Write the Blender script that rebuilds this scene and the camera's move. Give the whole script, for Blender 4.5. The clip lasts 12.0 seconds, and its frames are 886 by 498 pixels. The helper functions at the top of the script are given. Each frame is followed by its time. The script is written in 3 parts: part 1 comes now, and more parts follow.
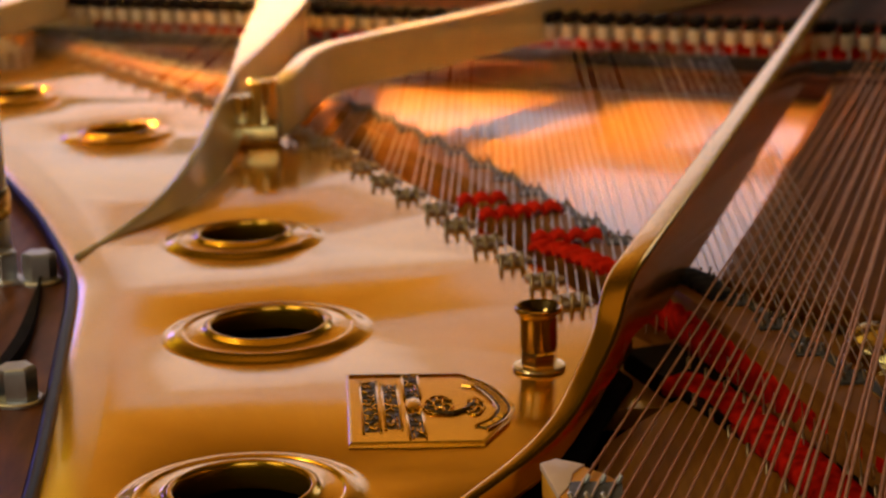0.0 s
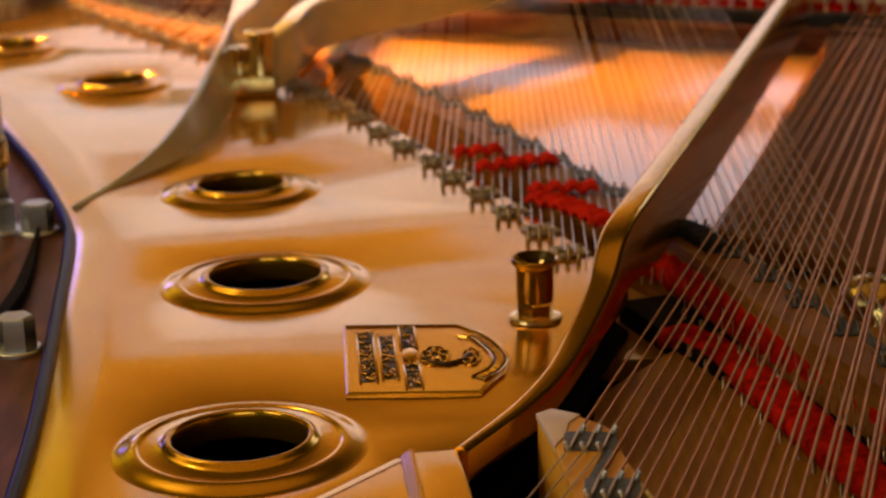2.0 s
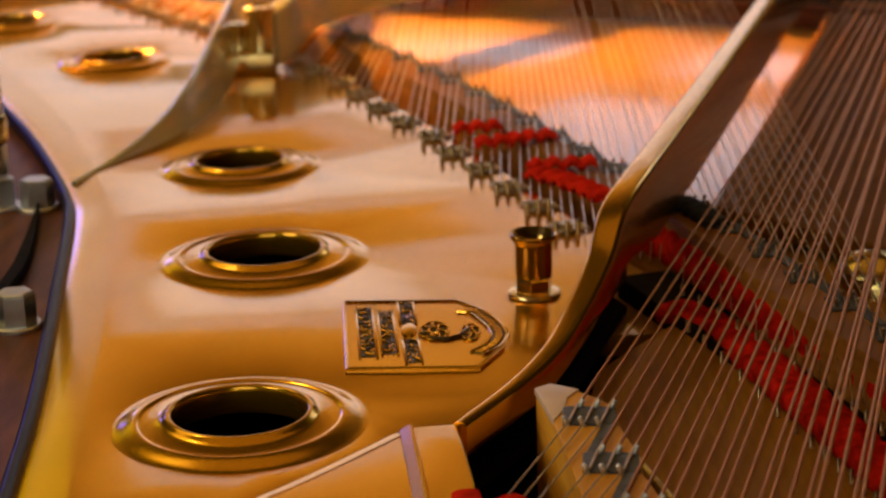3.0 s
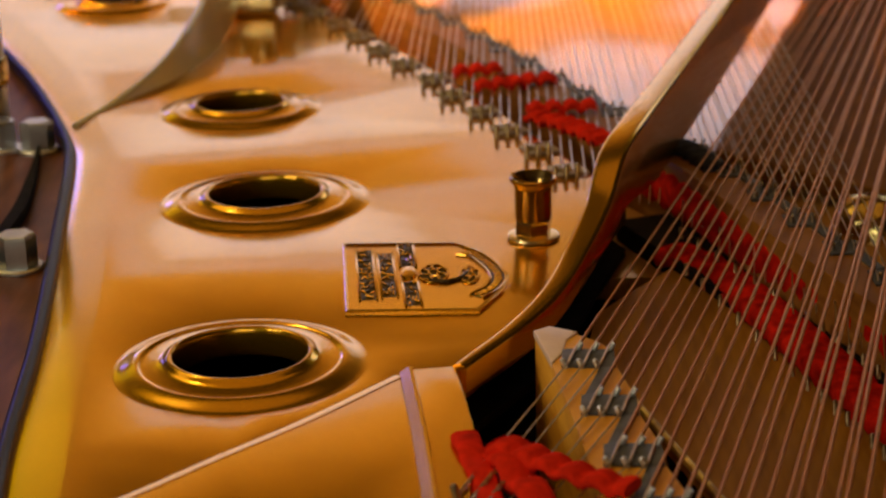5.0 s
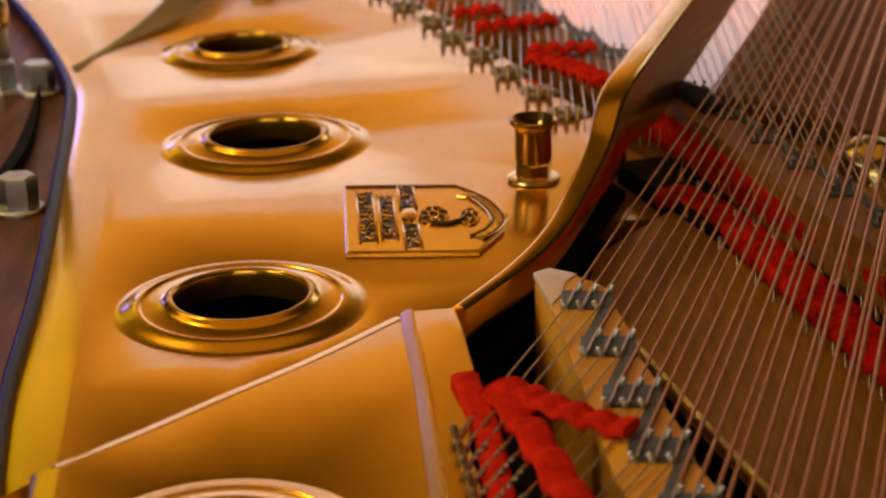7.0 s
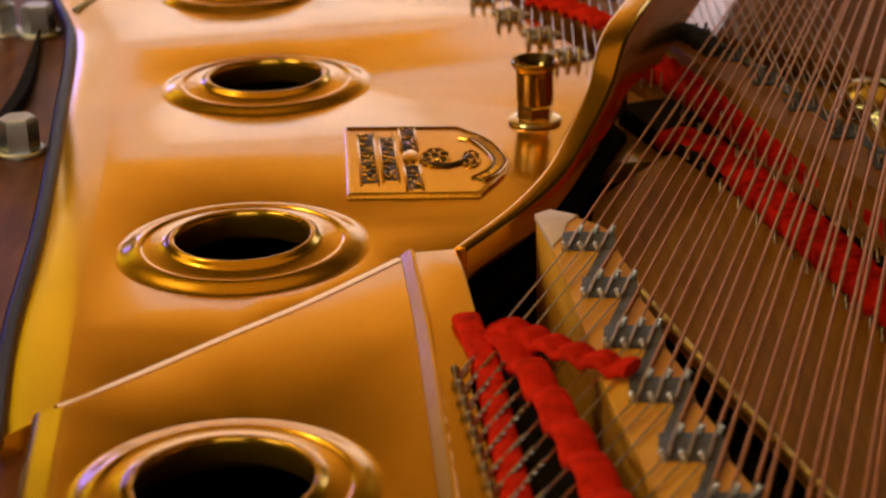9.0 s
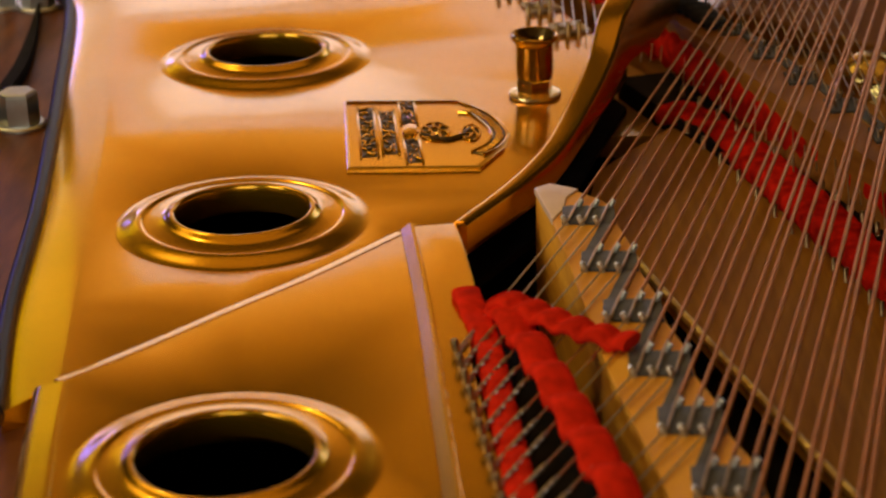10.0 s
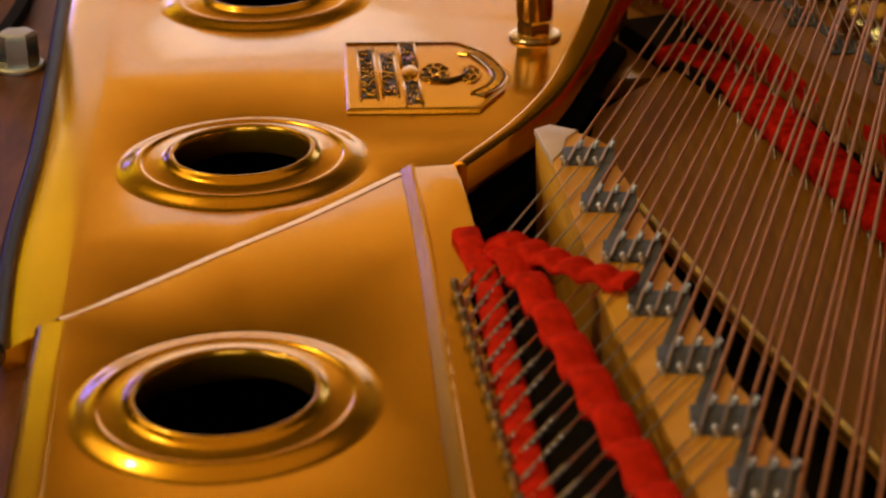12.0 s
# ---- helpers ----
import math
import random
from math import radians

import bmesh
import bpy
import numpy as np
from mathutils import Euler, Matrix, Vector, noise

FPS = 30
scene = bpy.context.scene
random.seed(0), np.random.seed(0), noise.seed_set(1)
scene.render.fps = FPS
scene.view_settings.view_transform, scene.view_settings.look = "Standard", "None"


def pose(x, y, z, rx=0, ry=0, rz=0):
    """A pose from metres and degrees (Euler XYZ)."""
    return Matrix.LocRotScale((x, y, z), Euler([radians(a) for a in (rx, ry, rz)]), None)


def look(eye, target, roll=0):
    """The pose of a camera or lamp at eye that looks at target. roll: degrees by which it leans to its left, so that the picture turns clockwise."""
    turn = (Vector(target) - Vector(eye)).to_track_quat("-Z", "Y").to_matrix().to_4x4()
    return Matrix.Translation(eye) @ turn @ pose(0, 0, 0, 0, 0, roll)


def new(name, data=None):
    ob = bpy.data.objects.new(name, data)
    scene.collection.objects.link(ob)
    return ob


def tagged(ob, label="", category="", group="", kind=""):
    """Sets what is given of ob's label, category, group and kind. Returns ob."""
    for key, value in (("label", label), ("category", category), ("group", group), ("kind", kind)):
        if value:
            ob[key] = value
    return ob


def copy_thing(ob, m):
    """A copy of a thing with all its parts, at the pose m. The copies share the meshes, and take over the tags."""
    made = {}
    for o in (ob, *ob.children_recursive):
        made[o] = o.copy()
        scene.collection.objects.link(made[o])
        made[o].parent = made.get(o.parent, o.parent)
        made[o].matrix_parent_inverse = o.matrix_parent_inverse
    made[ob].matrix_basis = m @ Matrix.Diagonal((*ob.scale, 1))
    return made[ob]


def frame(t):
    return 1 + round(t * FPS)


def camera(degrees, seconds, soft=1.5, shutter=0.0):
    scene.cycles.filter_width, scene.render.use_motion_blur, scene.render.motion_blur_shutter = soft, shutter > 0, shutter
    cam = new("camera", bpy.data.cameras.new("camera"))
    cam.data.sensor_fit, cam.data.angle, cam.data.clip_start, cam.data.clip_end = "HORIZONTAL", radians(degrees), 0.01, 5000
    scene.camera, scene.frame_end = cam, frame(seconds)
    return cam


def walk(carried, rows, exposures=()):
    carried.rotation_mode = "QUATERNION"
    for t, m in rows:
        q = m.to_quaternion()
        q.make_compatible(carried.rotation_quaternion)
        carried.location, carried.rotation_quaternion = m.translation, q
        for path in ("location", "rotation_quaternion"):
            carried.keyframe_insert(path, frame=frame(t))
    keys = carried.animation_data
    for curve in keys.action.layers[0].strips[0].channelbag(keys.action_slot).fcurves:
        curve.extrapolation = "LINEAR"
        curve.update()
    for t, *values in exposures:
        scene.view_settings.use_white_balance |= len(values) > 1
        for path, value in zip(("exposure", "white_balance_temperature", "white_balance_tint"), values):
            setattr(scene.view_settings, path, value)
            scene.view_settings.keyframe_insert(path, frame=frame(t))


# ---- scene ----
from mathutils.geometry import delaunay_2d_cdt

# ---- camera: a slow tilt down on a tripod, long lens ----
cam = camera(25.0, 12.0, soft=2.3)
cam.data.dof.use_dof = True
cam.data.dof.focus_distance = 0.90
cam.data.dof.aperture_fstop = 13.0
ROWS = [
    (0.0, -0.0001, 0.0128, 0.3263, 0.0596, -15.0753, 1.7165),
    (0.5, -0.0002, 0.0126, 0.3257, 0.0443, -15.3648, 1.6734),
    (1.0, -0.0007, 0.0109, 0.3263, 0.0054, -15.7805, 1.6443),
    (1.5, -0.0002, 0.0102, 0.3265, 0.0042, -16.1520, 1.6445),
    (2.0, -0.0008, 0.0085, 0.3270, -0.0323, -16.4451, 1.5569),
    (2.5, -0.0004, 0.0072, 0.3271, -0.0424, -16.7778, 1.5884),
    (3.0, -0.0003, 0.0062, 0.3270, -0.0395, -17.1084, 1.5813),
    (5.0, -0.0005, 0.0025, 0.3284, -0.0235, -18.7514, 1.4587),
    (5.5, 0.0000, 0.0000, 0.3290, 0.0000, -19.1500, 1.5000),
    (6.0, -0.0003, 0.0008, 0.3285, 0.0051, -19.5310, 1.4294),
    (6.5, 0.0001, 0.0004, 0.3282, 0.0345, -19.9521, 1.4014),
    (7.0, 0.0001, 0.0004, 0.3291, 0.0249, -20.4152, 1.4450),
    (9.0, -0.0002, -0.0005, 0.3275, 0.0468, -21.9783, 1.4396),
    (9.5, -0.0005, -0.0005, 0.3277, 0.0285, -22.3895, 1.4268),
    (10.0, -0.0003, -0.0012, 0.3278, 0.0344, -22.7253, 1.4381),
    (10.5, -0.0000, -0.0017, 0.3278, 0.0350, -23.0972, 1.4688),
    (11.0, -0.0002, -0.0026, 0.3273, 0.0467, -23.4349, 1.4254),
    (11.5, -0.0000, -0.0027, 0.3268, 0.0563, -23.8448, 1.4273),
    (12.0, -0.0005, -0.0031, 0.3263, 0.0403, -24.2779, 1.3840),
]
walk(cam, [(t, pose(x, y, z, 90 + pitch, roll, yaw)) for t, x, y, z, yaw, pitch, roll in ROWS],
     exposures=[(0.0, -0.6), (2.5, -0.55), (5.0, -0.45), (6.0, -0.35), (7.0, -0.2), (9.0, -0.15), (12.0, -0.2)])

# ---- light ----
world = bpy.data.worlds.new("hall_air")
scene.world = world
world.use_nodes = True
world.node_tree.nodes["Background"].inputs["Color"].default_value = (1.0, 0.55, 0.22, 1)
world.node_tree.nodes["Background"].inputs["Strength"].default_value = 0.02


def area_lamp(name, eye, target, w, h, power, colour):
    data = bpy.data.lights.new(name, "AREA")
    data.shape, data.size, data.size_y, data.energy, data.color = "RECTANGLE", w, h, power, colour
    ob = new(name, data)
    ob.matrix_world = look(eye, target)
    return ob


WALL_Y = 5.2
area_lamp("window_daylight", (-0.405, WALL_Y + 0.05, 0.65), (-0.405, 0, 0.65), 2.69, 1.50, 22, (0.90, 0.82, 0.95))
area_lamp("stage_lamp_warm", (-1.65, 1.85, 2.05), (-0.1, 0.9, 0), 1.3, 1.3, 11, (1.0, 0.63, 0.11))
area_lamp("stage_lamp_violet", (-1.75, 4.3, 0.62), (-0.1, 0.9, 0), 1.0, 0.45, 9, (0.19, 0.17, 1.0))
area_lamp("stage_lamp_yellow", (-1.95, 4.95, 1.62), (-0.1, 0.7, 0), 0.9, 0.6, 1.7, (1.0, 0.85, 0.0))
# Added amber fill in place of warm bounce from the ceiling.
area_lamp("ceiling_bounce_fill", (0, 0.9, 3.25), (0, 0.9001, 0), 4.0, 4.2, 27, (1.0, 0.48, 0.08))
area_lamp("stage_spot_warm", (-1.05, 1.55, 1.75), (-0.1, 0.9, 0), 0.08, 0.08, 5, (1.0, 0.72, 0.38))
# Added fill on the unseen wall, gives the plate its amber reflection.
area_lamp("wall_fill", (-0.5, 4.55, 1.42), (-0.5, WALL_Y, 2.0), 2.3, 0.2, 23, (1.0, 0.62, 0.11))
# Added cream fill from the left, brightens felts, bridge and bolts.
area_lamp("left_fill", (-2.2, -0.6, 1.0), (0.0, 0.95, 0), 1.2, 0.9, 24, (1.0, 0.84, 0.58))
# Added cream fill behind the camera; wall_south has no window.
area_lamp("rear_fill", (-0.4, -4.3, 0.85), (-0.4, 2, 0.85), 3.0, 1.0, 26, (1.0, 0.88, 0.62))
# Added pale lamp, aimed for white streaks on the rings; no window here.
area_lamp("side_pale_lamp", (1.95, 4.8, 1.5), (-0.15, 1.2, 0.03), 1.1, 0.9, 7, (0.95, 0.95, 0.9))
# Added narrow orange fill to lift the far soundboard.
area_lamp("orange_board_fill", (-1.45, 2.95, 1.6), (-0.05, 1.86, -0.03), 0.3, 0.3, 8, (1.0, 0.40, 0.06)).data.spread = radians(15)


# ---- materials ----
def material(name, colour, rough=0.5, metal=0.0, vary=0.12, scale=40.0, bump=0.0, bump_scale=600.0, coat=0.0, sheen=0.0, stretch=(1, 1, 1), rough_vary=0.0, second=None, spec=0.5, swell=0.0, tint=None, coat_rough=0.1):
    m = bpy.data.materials.new(name)
    m.use_nodes = True
    nt = m.node_tree
    b = nt.nodes["Principled BSDF"]
    b.inputs["Roughness"].default_value = rough
    b.inputs["Metallic"].default_value = metal
    b.inputs["Coat Weight"].default_value = coat
    b.inputs["Coat Roughness"].default_value = coat_rough
    b.inputs["Coat IOR"].default_value = 1.5
    b.inputs["Sheen Weight"].default_value = sheen
    b.inputs["Specular IOR Level"].default_value = spec
    if tint:
        b.inputs["Specular Tint"].default_value = (*tint, 1)
    tc = nt.nodes.new("ShaderNodeTexCoord")
    mp = nt.nodes.new("ShaderNodeMapping")
    mp.inputs["Scale"].default_value = stretch
    nt.links.new(tc.outputs["Object"], mp.inputs["Vector"])
    n1 = nt.nodes.new("ShaderNodeTexNoise")
    n1.inputs["Scale"].default_value, n1.inputs["Detail"].default_value = scale, 5
    nt.links.new(mp.outputs["Vector"], n1.inputs["Vector"])
    ramp = nt.nodes.new("ShaderNodeValToRGB")
    lo = second or tuple(c * (1 - 2 * vary) for c in colour)
    hi = colour if second else tuple(min(1, c * (1 + vary)) for c in colour)
    ramp.color_ramp.elements[0].position, ramp.color_ramp.elements[1].position = 0.3, 0.7
    ramp.color_ramp.elements[0].color, ramp.color_ramp.elements[1].color = (*lo, 1), (*hi, 1)
    nt.links.new(n1.outputs["Fac"], ramp.inputs["Fac"])
    nt.links.new(ramp.outputs["Color"], b.inputs["Base Color"])
    if rough_vary:
        n3 = nt.nodes.new("ShaderNodeTexNoise")
        n3.inputs["Scale"].default_value, n3.inputs["Detail"].default_value = scale * 0.4, 6
        nt.links.new(tc.outputs["Object"], n3.inputs["Vector"])
        mr = nt.nodes.new("ShaderNodeMapRange")
        mr.inputs["To Min"].default_value, mr.inputs["To Max"].default_value = rough - rough_vary, rough + rough_vary
        nt.links.new(n3.outputs["Fac"], mr.inputs["Value"])
        nt.links.new(mr.outputs["Result"], b.inputs["Roughness"])
    if bump:
        n2 = nt.nodes.new("ShaderNodeTexNoise")
        n2.inputs["Scale"].default_value, n2.inputs["Detail"].default_value = bump_scale, 3
        nt.links.new(mp.outputs["Vector"], n2.inputs["Vector"])
        bp = nt.nodes.new("ShaderNodeBump")
        bp.inputs["Strength"].default_value, bp.inputs["Distance"].default_value = bump, 0.0008
        nt.links.new(n2.outputs["Fac"], bp.inputs["Height"])
        nt.links.new(bp.outputs["Normal"], b.inputs["Normal"])
        if swell:
            n4 = nt.nodes.new("ShaderNodeTexNoise")
            n4.inputs["Scale"].default_value, n4.inputs["Detail"].default_value = 11, 1
            nt.links.new(tc.outputs["Object"], n4.inputs["Vector"])
            b2 = nt.nodes.new("ShaderNodeBump")
            b2.inputs["Strength"].default_value, b2.inputs["Distance"].default_value = swell, 0.004
            nt.links.new(n4.outputs["Fac"], b2.inputs["Height"])
            nt.links.new(b2.outputs["Normal"], bp.inputs["Normal"])
    return m


GOLD = material("bronzed_plate_paint", (0.70, 0.372, 0.010), 0.23, 0.92, 0.06, 18, 0.03, 140, rough_vary=0.05, swell=0.10, coat=0.85, tint=(1.0, 0.70, 0.20), coat_rough=0.10)
PATINA = material("dark_bronze_patina", (0.10, 0.06, 0.02), 0.3, 0.6, 0.4, 300, 0.4, 700)
# Paler copy of the plate paint: the light on the struts is in this colour.
GOLD_LIT = material("bronzed_paint_lit", (0.92, 0.84, 0.50), 0.24, 0.12, 0.05, 18, 0.04, 140, coat=0.8)
BRASS = material("polished_brass", (0.95, 0.78, 0.40), 0.26, 1.0, 0.06, 60)
BRASS_DARK = material("aged_brass", (0.62, 0.40, 0.12), 0.22, 1.0, 0.12, 60)
HAMMERED = material("hammered_brass", (0.95, 0.74, 0.30), 0.16, 1.0, 0.1, 60, 1.0, 150)
STEEL = material("plated_steel", (0.72, 0.76, 0.80), 0.4, 1.0, 0.08, 80)
PIN = material("copper_plated_pin", (0.5, 0.5, 0.5), 0.22, 1.0, 0.15, 200)
DARK_PIN = material("bronzed_hitch_pin", (0.42, 0.31, 0.16), 0.3, 0.9, 0.25, 200)
WIRE = material("steel_music_wire", (0.66, 0.61, 0.56), 0.3, 1.0, 0.1, 100)
COPPER = material("copper_winding", (0.52, 0.185, 0.014), 0.40, 1.0, 0.12, 90, 0.3, 1500)
FELT = material("red_felt", (0.80, 0.030, 0.010), 0.95, 0, 0.15, 160, 0.8, 900, spec=0.03)
# Darker copy of the red felt: holds the shade under the bass strings.
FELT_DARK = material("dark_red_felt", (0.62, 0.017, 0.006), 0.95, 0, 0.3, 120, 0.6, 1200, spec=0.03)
GRAPHITE = material("graphited_notch", (0.085, 0.095, 0.11), 0.5, 0.1, 0.2, 150, 0.1, 500)
GREY_FELT = material("grey_felt_pad", (0.56, 0.49, 0.45), 0.9, 0, 0.15, 150, 0.4, 900, spec=0.15)
MAPLE = material("maple_wood", (0.98, 0.54, 0.07), 0.5, 0, 0.2, 30, 0.05, 300, stretch=(1, 1, 7), second=(0.80, 0.37, 0.04), spec=0.2)
# Maple darkened in colour for the shade the strings cast on the long bridge.
MAPLE_SHADED = material("shaded_maple", (0.40, 0.18, 0.035), 0.5, 0, 0.2, 30, 0.05, 300, stretch=(1, 1, 7), second=(0.24, 0.10, 0.018), spec=0.15)
# Bright metallic gold: the light caught by the board edge is in the colour.
LIT_EDGE = material("lit_golden_edge", (0.95, 0.60, 0.20), 0.42, 0.85, 0.3, 60, 0.9, 260)
# Pink-white base carries the window's reflection on the bridge end.
MAPLE_END = material("maple_end_lit", (0.98, 0.74, 0.62), 0.3, 0, 0.1, 60, 0.05, 300)
SPRUCE = material("varnished_spruce", (0.66, 0.38, 0.12), 0.3, 0, 0.2, 30, 0.01, 300, coat=1.0, stretch=(9, 0.7, 1), second=(0.55, 0.28, 0.075))
APRON = material("brown_stained_board", (0.42, 0.215, 0.028), 0.5, 0, 0.2, 30, 0.02, 300, stretch=(9, 0.7, 1), second=(0.30, 0.14, 0.016), spec=0.08)
MAHOGANY = material("mahogany_rim", (0.23, 0.085, 0.026), 0.45, 0, 0.2, 22, 0.02, 200, spec=0.2, stretch=(6, 1, 1), second=(0.11, 0.036, 0.012))
BLACK = material("black_lacquer", (0.012, 0.01, 0.009), 0.42, 0, 0.3, 30, spec=0.25)
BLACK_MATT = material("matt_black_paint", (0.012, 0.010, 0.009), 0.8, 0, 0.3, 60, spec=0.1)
BLUE_BLACK = material("blue_black_felt", (0.02, 0.025, 0.05), 0.85, 0, 0.3, 120, 0.4, 900)
IVORY = material("white_damper_felt", (0.72, 0.66, 0.56), 0.85, 0, 0.1, 90, 0.3, 700)
RAIL_WOOD = material("red_brown_rail", (0.14, 0.045, 0.018), 0.6, 0, 0.2, 40, spec=0.15, stretch=(1, 1, 5), second=(0.08, 0.022, 0.01))
SHADE_BROWN = material("brown_shade_panel_paint", (0.30, 0.135, 0.025), 0.5, 0, 0.25, 25, 0.05, 200, second=(0.18, 0.075, 0.014), spec=0.1)
PLASTER = material("ochre_wall_plaster", (0.62, 0.44, 0.22), 0.85, 0, 0.1, 3, 0.1, 40)
DARK_WALL = material("dark_hall_wall", (0.07, 0.045, 0.03), 0.85, 0, 0.15, 3, 0.1, 40)
FLOOR_WOOD = material("stage_floor_boards", (0.16, 0.08, 0.04), 0.45, 0, 0.2, 6, stretch=(8, 1, 1))


# ---- mesh helpers ----
def finish(bm, smooth=35):
    bmesh.ops.recalc_face_normals(bm, faces=bm.faces)
    if smooth:
        for f in bm.faces:
            f.smooth = True
        for e in bm.edges:
            if len(e.link_faces) == 2 and e.calc_face_angle(0) > radians(smooth):
                e.smooth = False
    return bm


def mesh_of(name, bm, mat, smooth=35):
    finish(bm, smooth)
    me = bpy.data.meshes.new(name)
    bm.to_mesh(me)
    bm.free()
    me.materials.append(mat)
    return me


def thing(name, bm, mat, label, category, group="", kind="", smooth=35):
    return tagged(new(name, mesh_of(name, bm, mat, smooth)), label, category, group, kind)


def base(name, at, label, category, group="", kind=""):
    ob = new(name)
    ob.location = at
    ob.empty_display_size = 0.02
    return tagged(ob, label, category, group, kind)


def part(name, bm, mat, parent, label="", smooth=35, at=None):
    ob = new(name, mesh_of(name, bm, mat, smooth) if isinstance(bm, bmesh.types.BMesh) else bm)
    ob.parent = parent
    if at is not None:
        ob.matrix_basis = at
    return tagged(ob, label)


def lathe(profile, n=64, cx=0.0, cy=0.0, sx=1.0, sy=1.0, closed=False):
    bm = bmesh.new()
    rings = []
    for r, z in profile:
        rings.append([bm.verts.new((cx + sx * r * math.cos(2 * math.pi * i / n), cy + sy * r * math.sin(2 * math.pi * i / n), z)) for i in range(n)])
    pairs = list(zip(rings, rings[1:]))
    if closed:
        pairs.append((rings[-1], rings[0]))
    for a, b in pairs:
        for i in range(n):
            bm.faces.new((a[i], a[(i + 1) % n], b[(i + 1) % n], b[i]))
    return bm


def capped(bm):
    bmesh.ops.holes_fill(bm, edges=[e for e in bm.edges if e.is_boundary], sides=0)
    return bm


def box(x0, x1, y0, y1, z0, z1, bevel=0.0, seg=2, m=None):
    bm = bmesh.new()
    bmesh.ops.create_cube(bm, size=1)
    for v in bm.verts:
        v.co = Vector(((x0 + x1) / 2 + v.co.x * (x1 - x0), (y0 + y1) / 2 + v.co.y * (y1 - y0), (z0 + z1) / 2 + v.co.z * (z1 - z0)))
    if bevel:
        bmesh.ops.bevel(bm, geom=list(bm.edges), offset=bevel, segments=seg, profile=0.5, affect="EDGES")
    if m is not None:
        bmesh.ops.transform(bm, matrix=m, verts=bm.verts)
    return bm


def slab(outline, z0, z1, holes=(), bevel=0.0, warp=None, sharp=()):
    """A plate between z0 and z1 with round holes (x, y, r)."""
    pts, edges = [Vector(p) for p in outline], []
    n = len(pts)
    edges += [(i, (i + 1) % n) for i in range(n)]
    for cx, cy, r in holes:
        s = len(pts)
        pts += [Vector((cx + r * math.cos(2 * math.pi * i / 48), cy + r * math.sin(2 * math.pi * i / 48))) for i in range(48)]
        edges += [(s + i, s + (i + 1) % 48) for i in range(48)]
    vs, es, fs, *_ = delaunay_2d_cdt(pts, edges, [], 1 if not holes else 4, 1e-6)
    bm = bmesh.new()
    top = [bm.verts.new((v.x, v.y, z1 + (warp(v.x, v.y) if warp else 0))) for v in vs]
    for f in fs:
        cx, cy = sum(vs[i].x for i in f) / len(f), sum(vs[i].y for i in f) / len(f)
        if any((cx - hx) ** 2 + (cy - hy) ** 2 < (hr * 0.995) ** 2 for hx, hy, hr in holes):
            continue
        bm.faces.new([top[i] for i in f])
    rim = [e for e in bm.edges if e.is_boundary]
    ret = bmesh.ops.extrude_edge_only(bm, edges=rim)
    for v in ret["geom"]:
        if isinstance(v, bmesh.types.BMVert):
            v.co.z = z0
    if sharp:
        keep = {(round(x, 4), round(y, 4)) for x, y in sharp}
        rim = [e for e in rim if not all((round(v.co.x, 4), round(v.co.y, 4)) in keep for v in e.verts)]
    if bevel:
        bmesh.ops.bevel(bm, geom=rim, offset=bevel, segments=4, profile=0.5, affect="EDGES")
    return bm


def curve_points(pts, n):
    """Catmull-Rom through the points, n steps a span."""
    pts = [Vector(p) for p in pts]
    q = [pts[0] * 2 - pts[1]] + pts + [pts[-1] * 2 - pts[-2]]
    out = []
    for i in range(1, len(q) - 2):
        for k in range(n):
            t = k / n
            out.append(0.5 * ((2 * q[i]) + (q[i + 1] - q[i - 1]) * t + (2 * q[i - 1] - 5 * q[i] + 4 * q[i + 1] - q[i + 2]) * t * t + (3 * q[i] - q[i - 1] - 3 * q[i + 1] + q[i + 2]) * t ** 3))
    return out + [pts[-1]]


def sweep(path, section, cap=True):
    """A section of (side, up) pairs carried along a path; side is to the right of the way, up is z. section may be a function of the step."""
    bm = bmesh.new()
    rings = []
    for i, p in enumerate(path):
        d = (path[min(i + 1, len(path) - 1)] - path[max(i - 1, 0)])
        d.z = 0
        d.normalize()
        side = Vector((d.y, -d.x, 0))
        sec = section(i / (len(path) - 1)) if callable(section) else section
        rings.append([bm.verts.new(p + side * s + Vector((0, 0, u))) for s, u in sec])
    m = len(rings[0])
    for a, b in zip(rings, rings[1:]):
        for i in range(m):
            bm.faces.new((a[i], a[(i + 1) % m], b[(i + 1) % m], b[i]))
    if cap:
        bm.faces.new(rings[0])
        bm.faces.new(rings[-1])
    return bm


def rounded(w0, w1, z0, z1, r, n=4):
    """A box section from w0 to w1 and z0 to z1 with its two upper edges rounded."""
    out = [(w0, z0)]
    out += [(w0 + r - r * math.cos(a * math.pi / 2 / n), z1 - r + r * math.sin(a * math.pi / 2 / n)) for a in range(n + 1)]
    out += [(w1 - r + r * math.sin(a * math.pi / 2 / n), z1 - r + r * math.cos(a * math.pi / 2 / n)) for a in range(n + 1)]
    return out + [(w1, z0)]


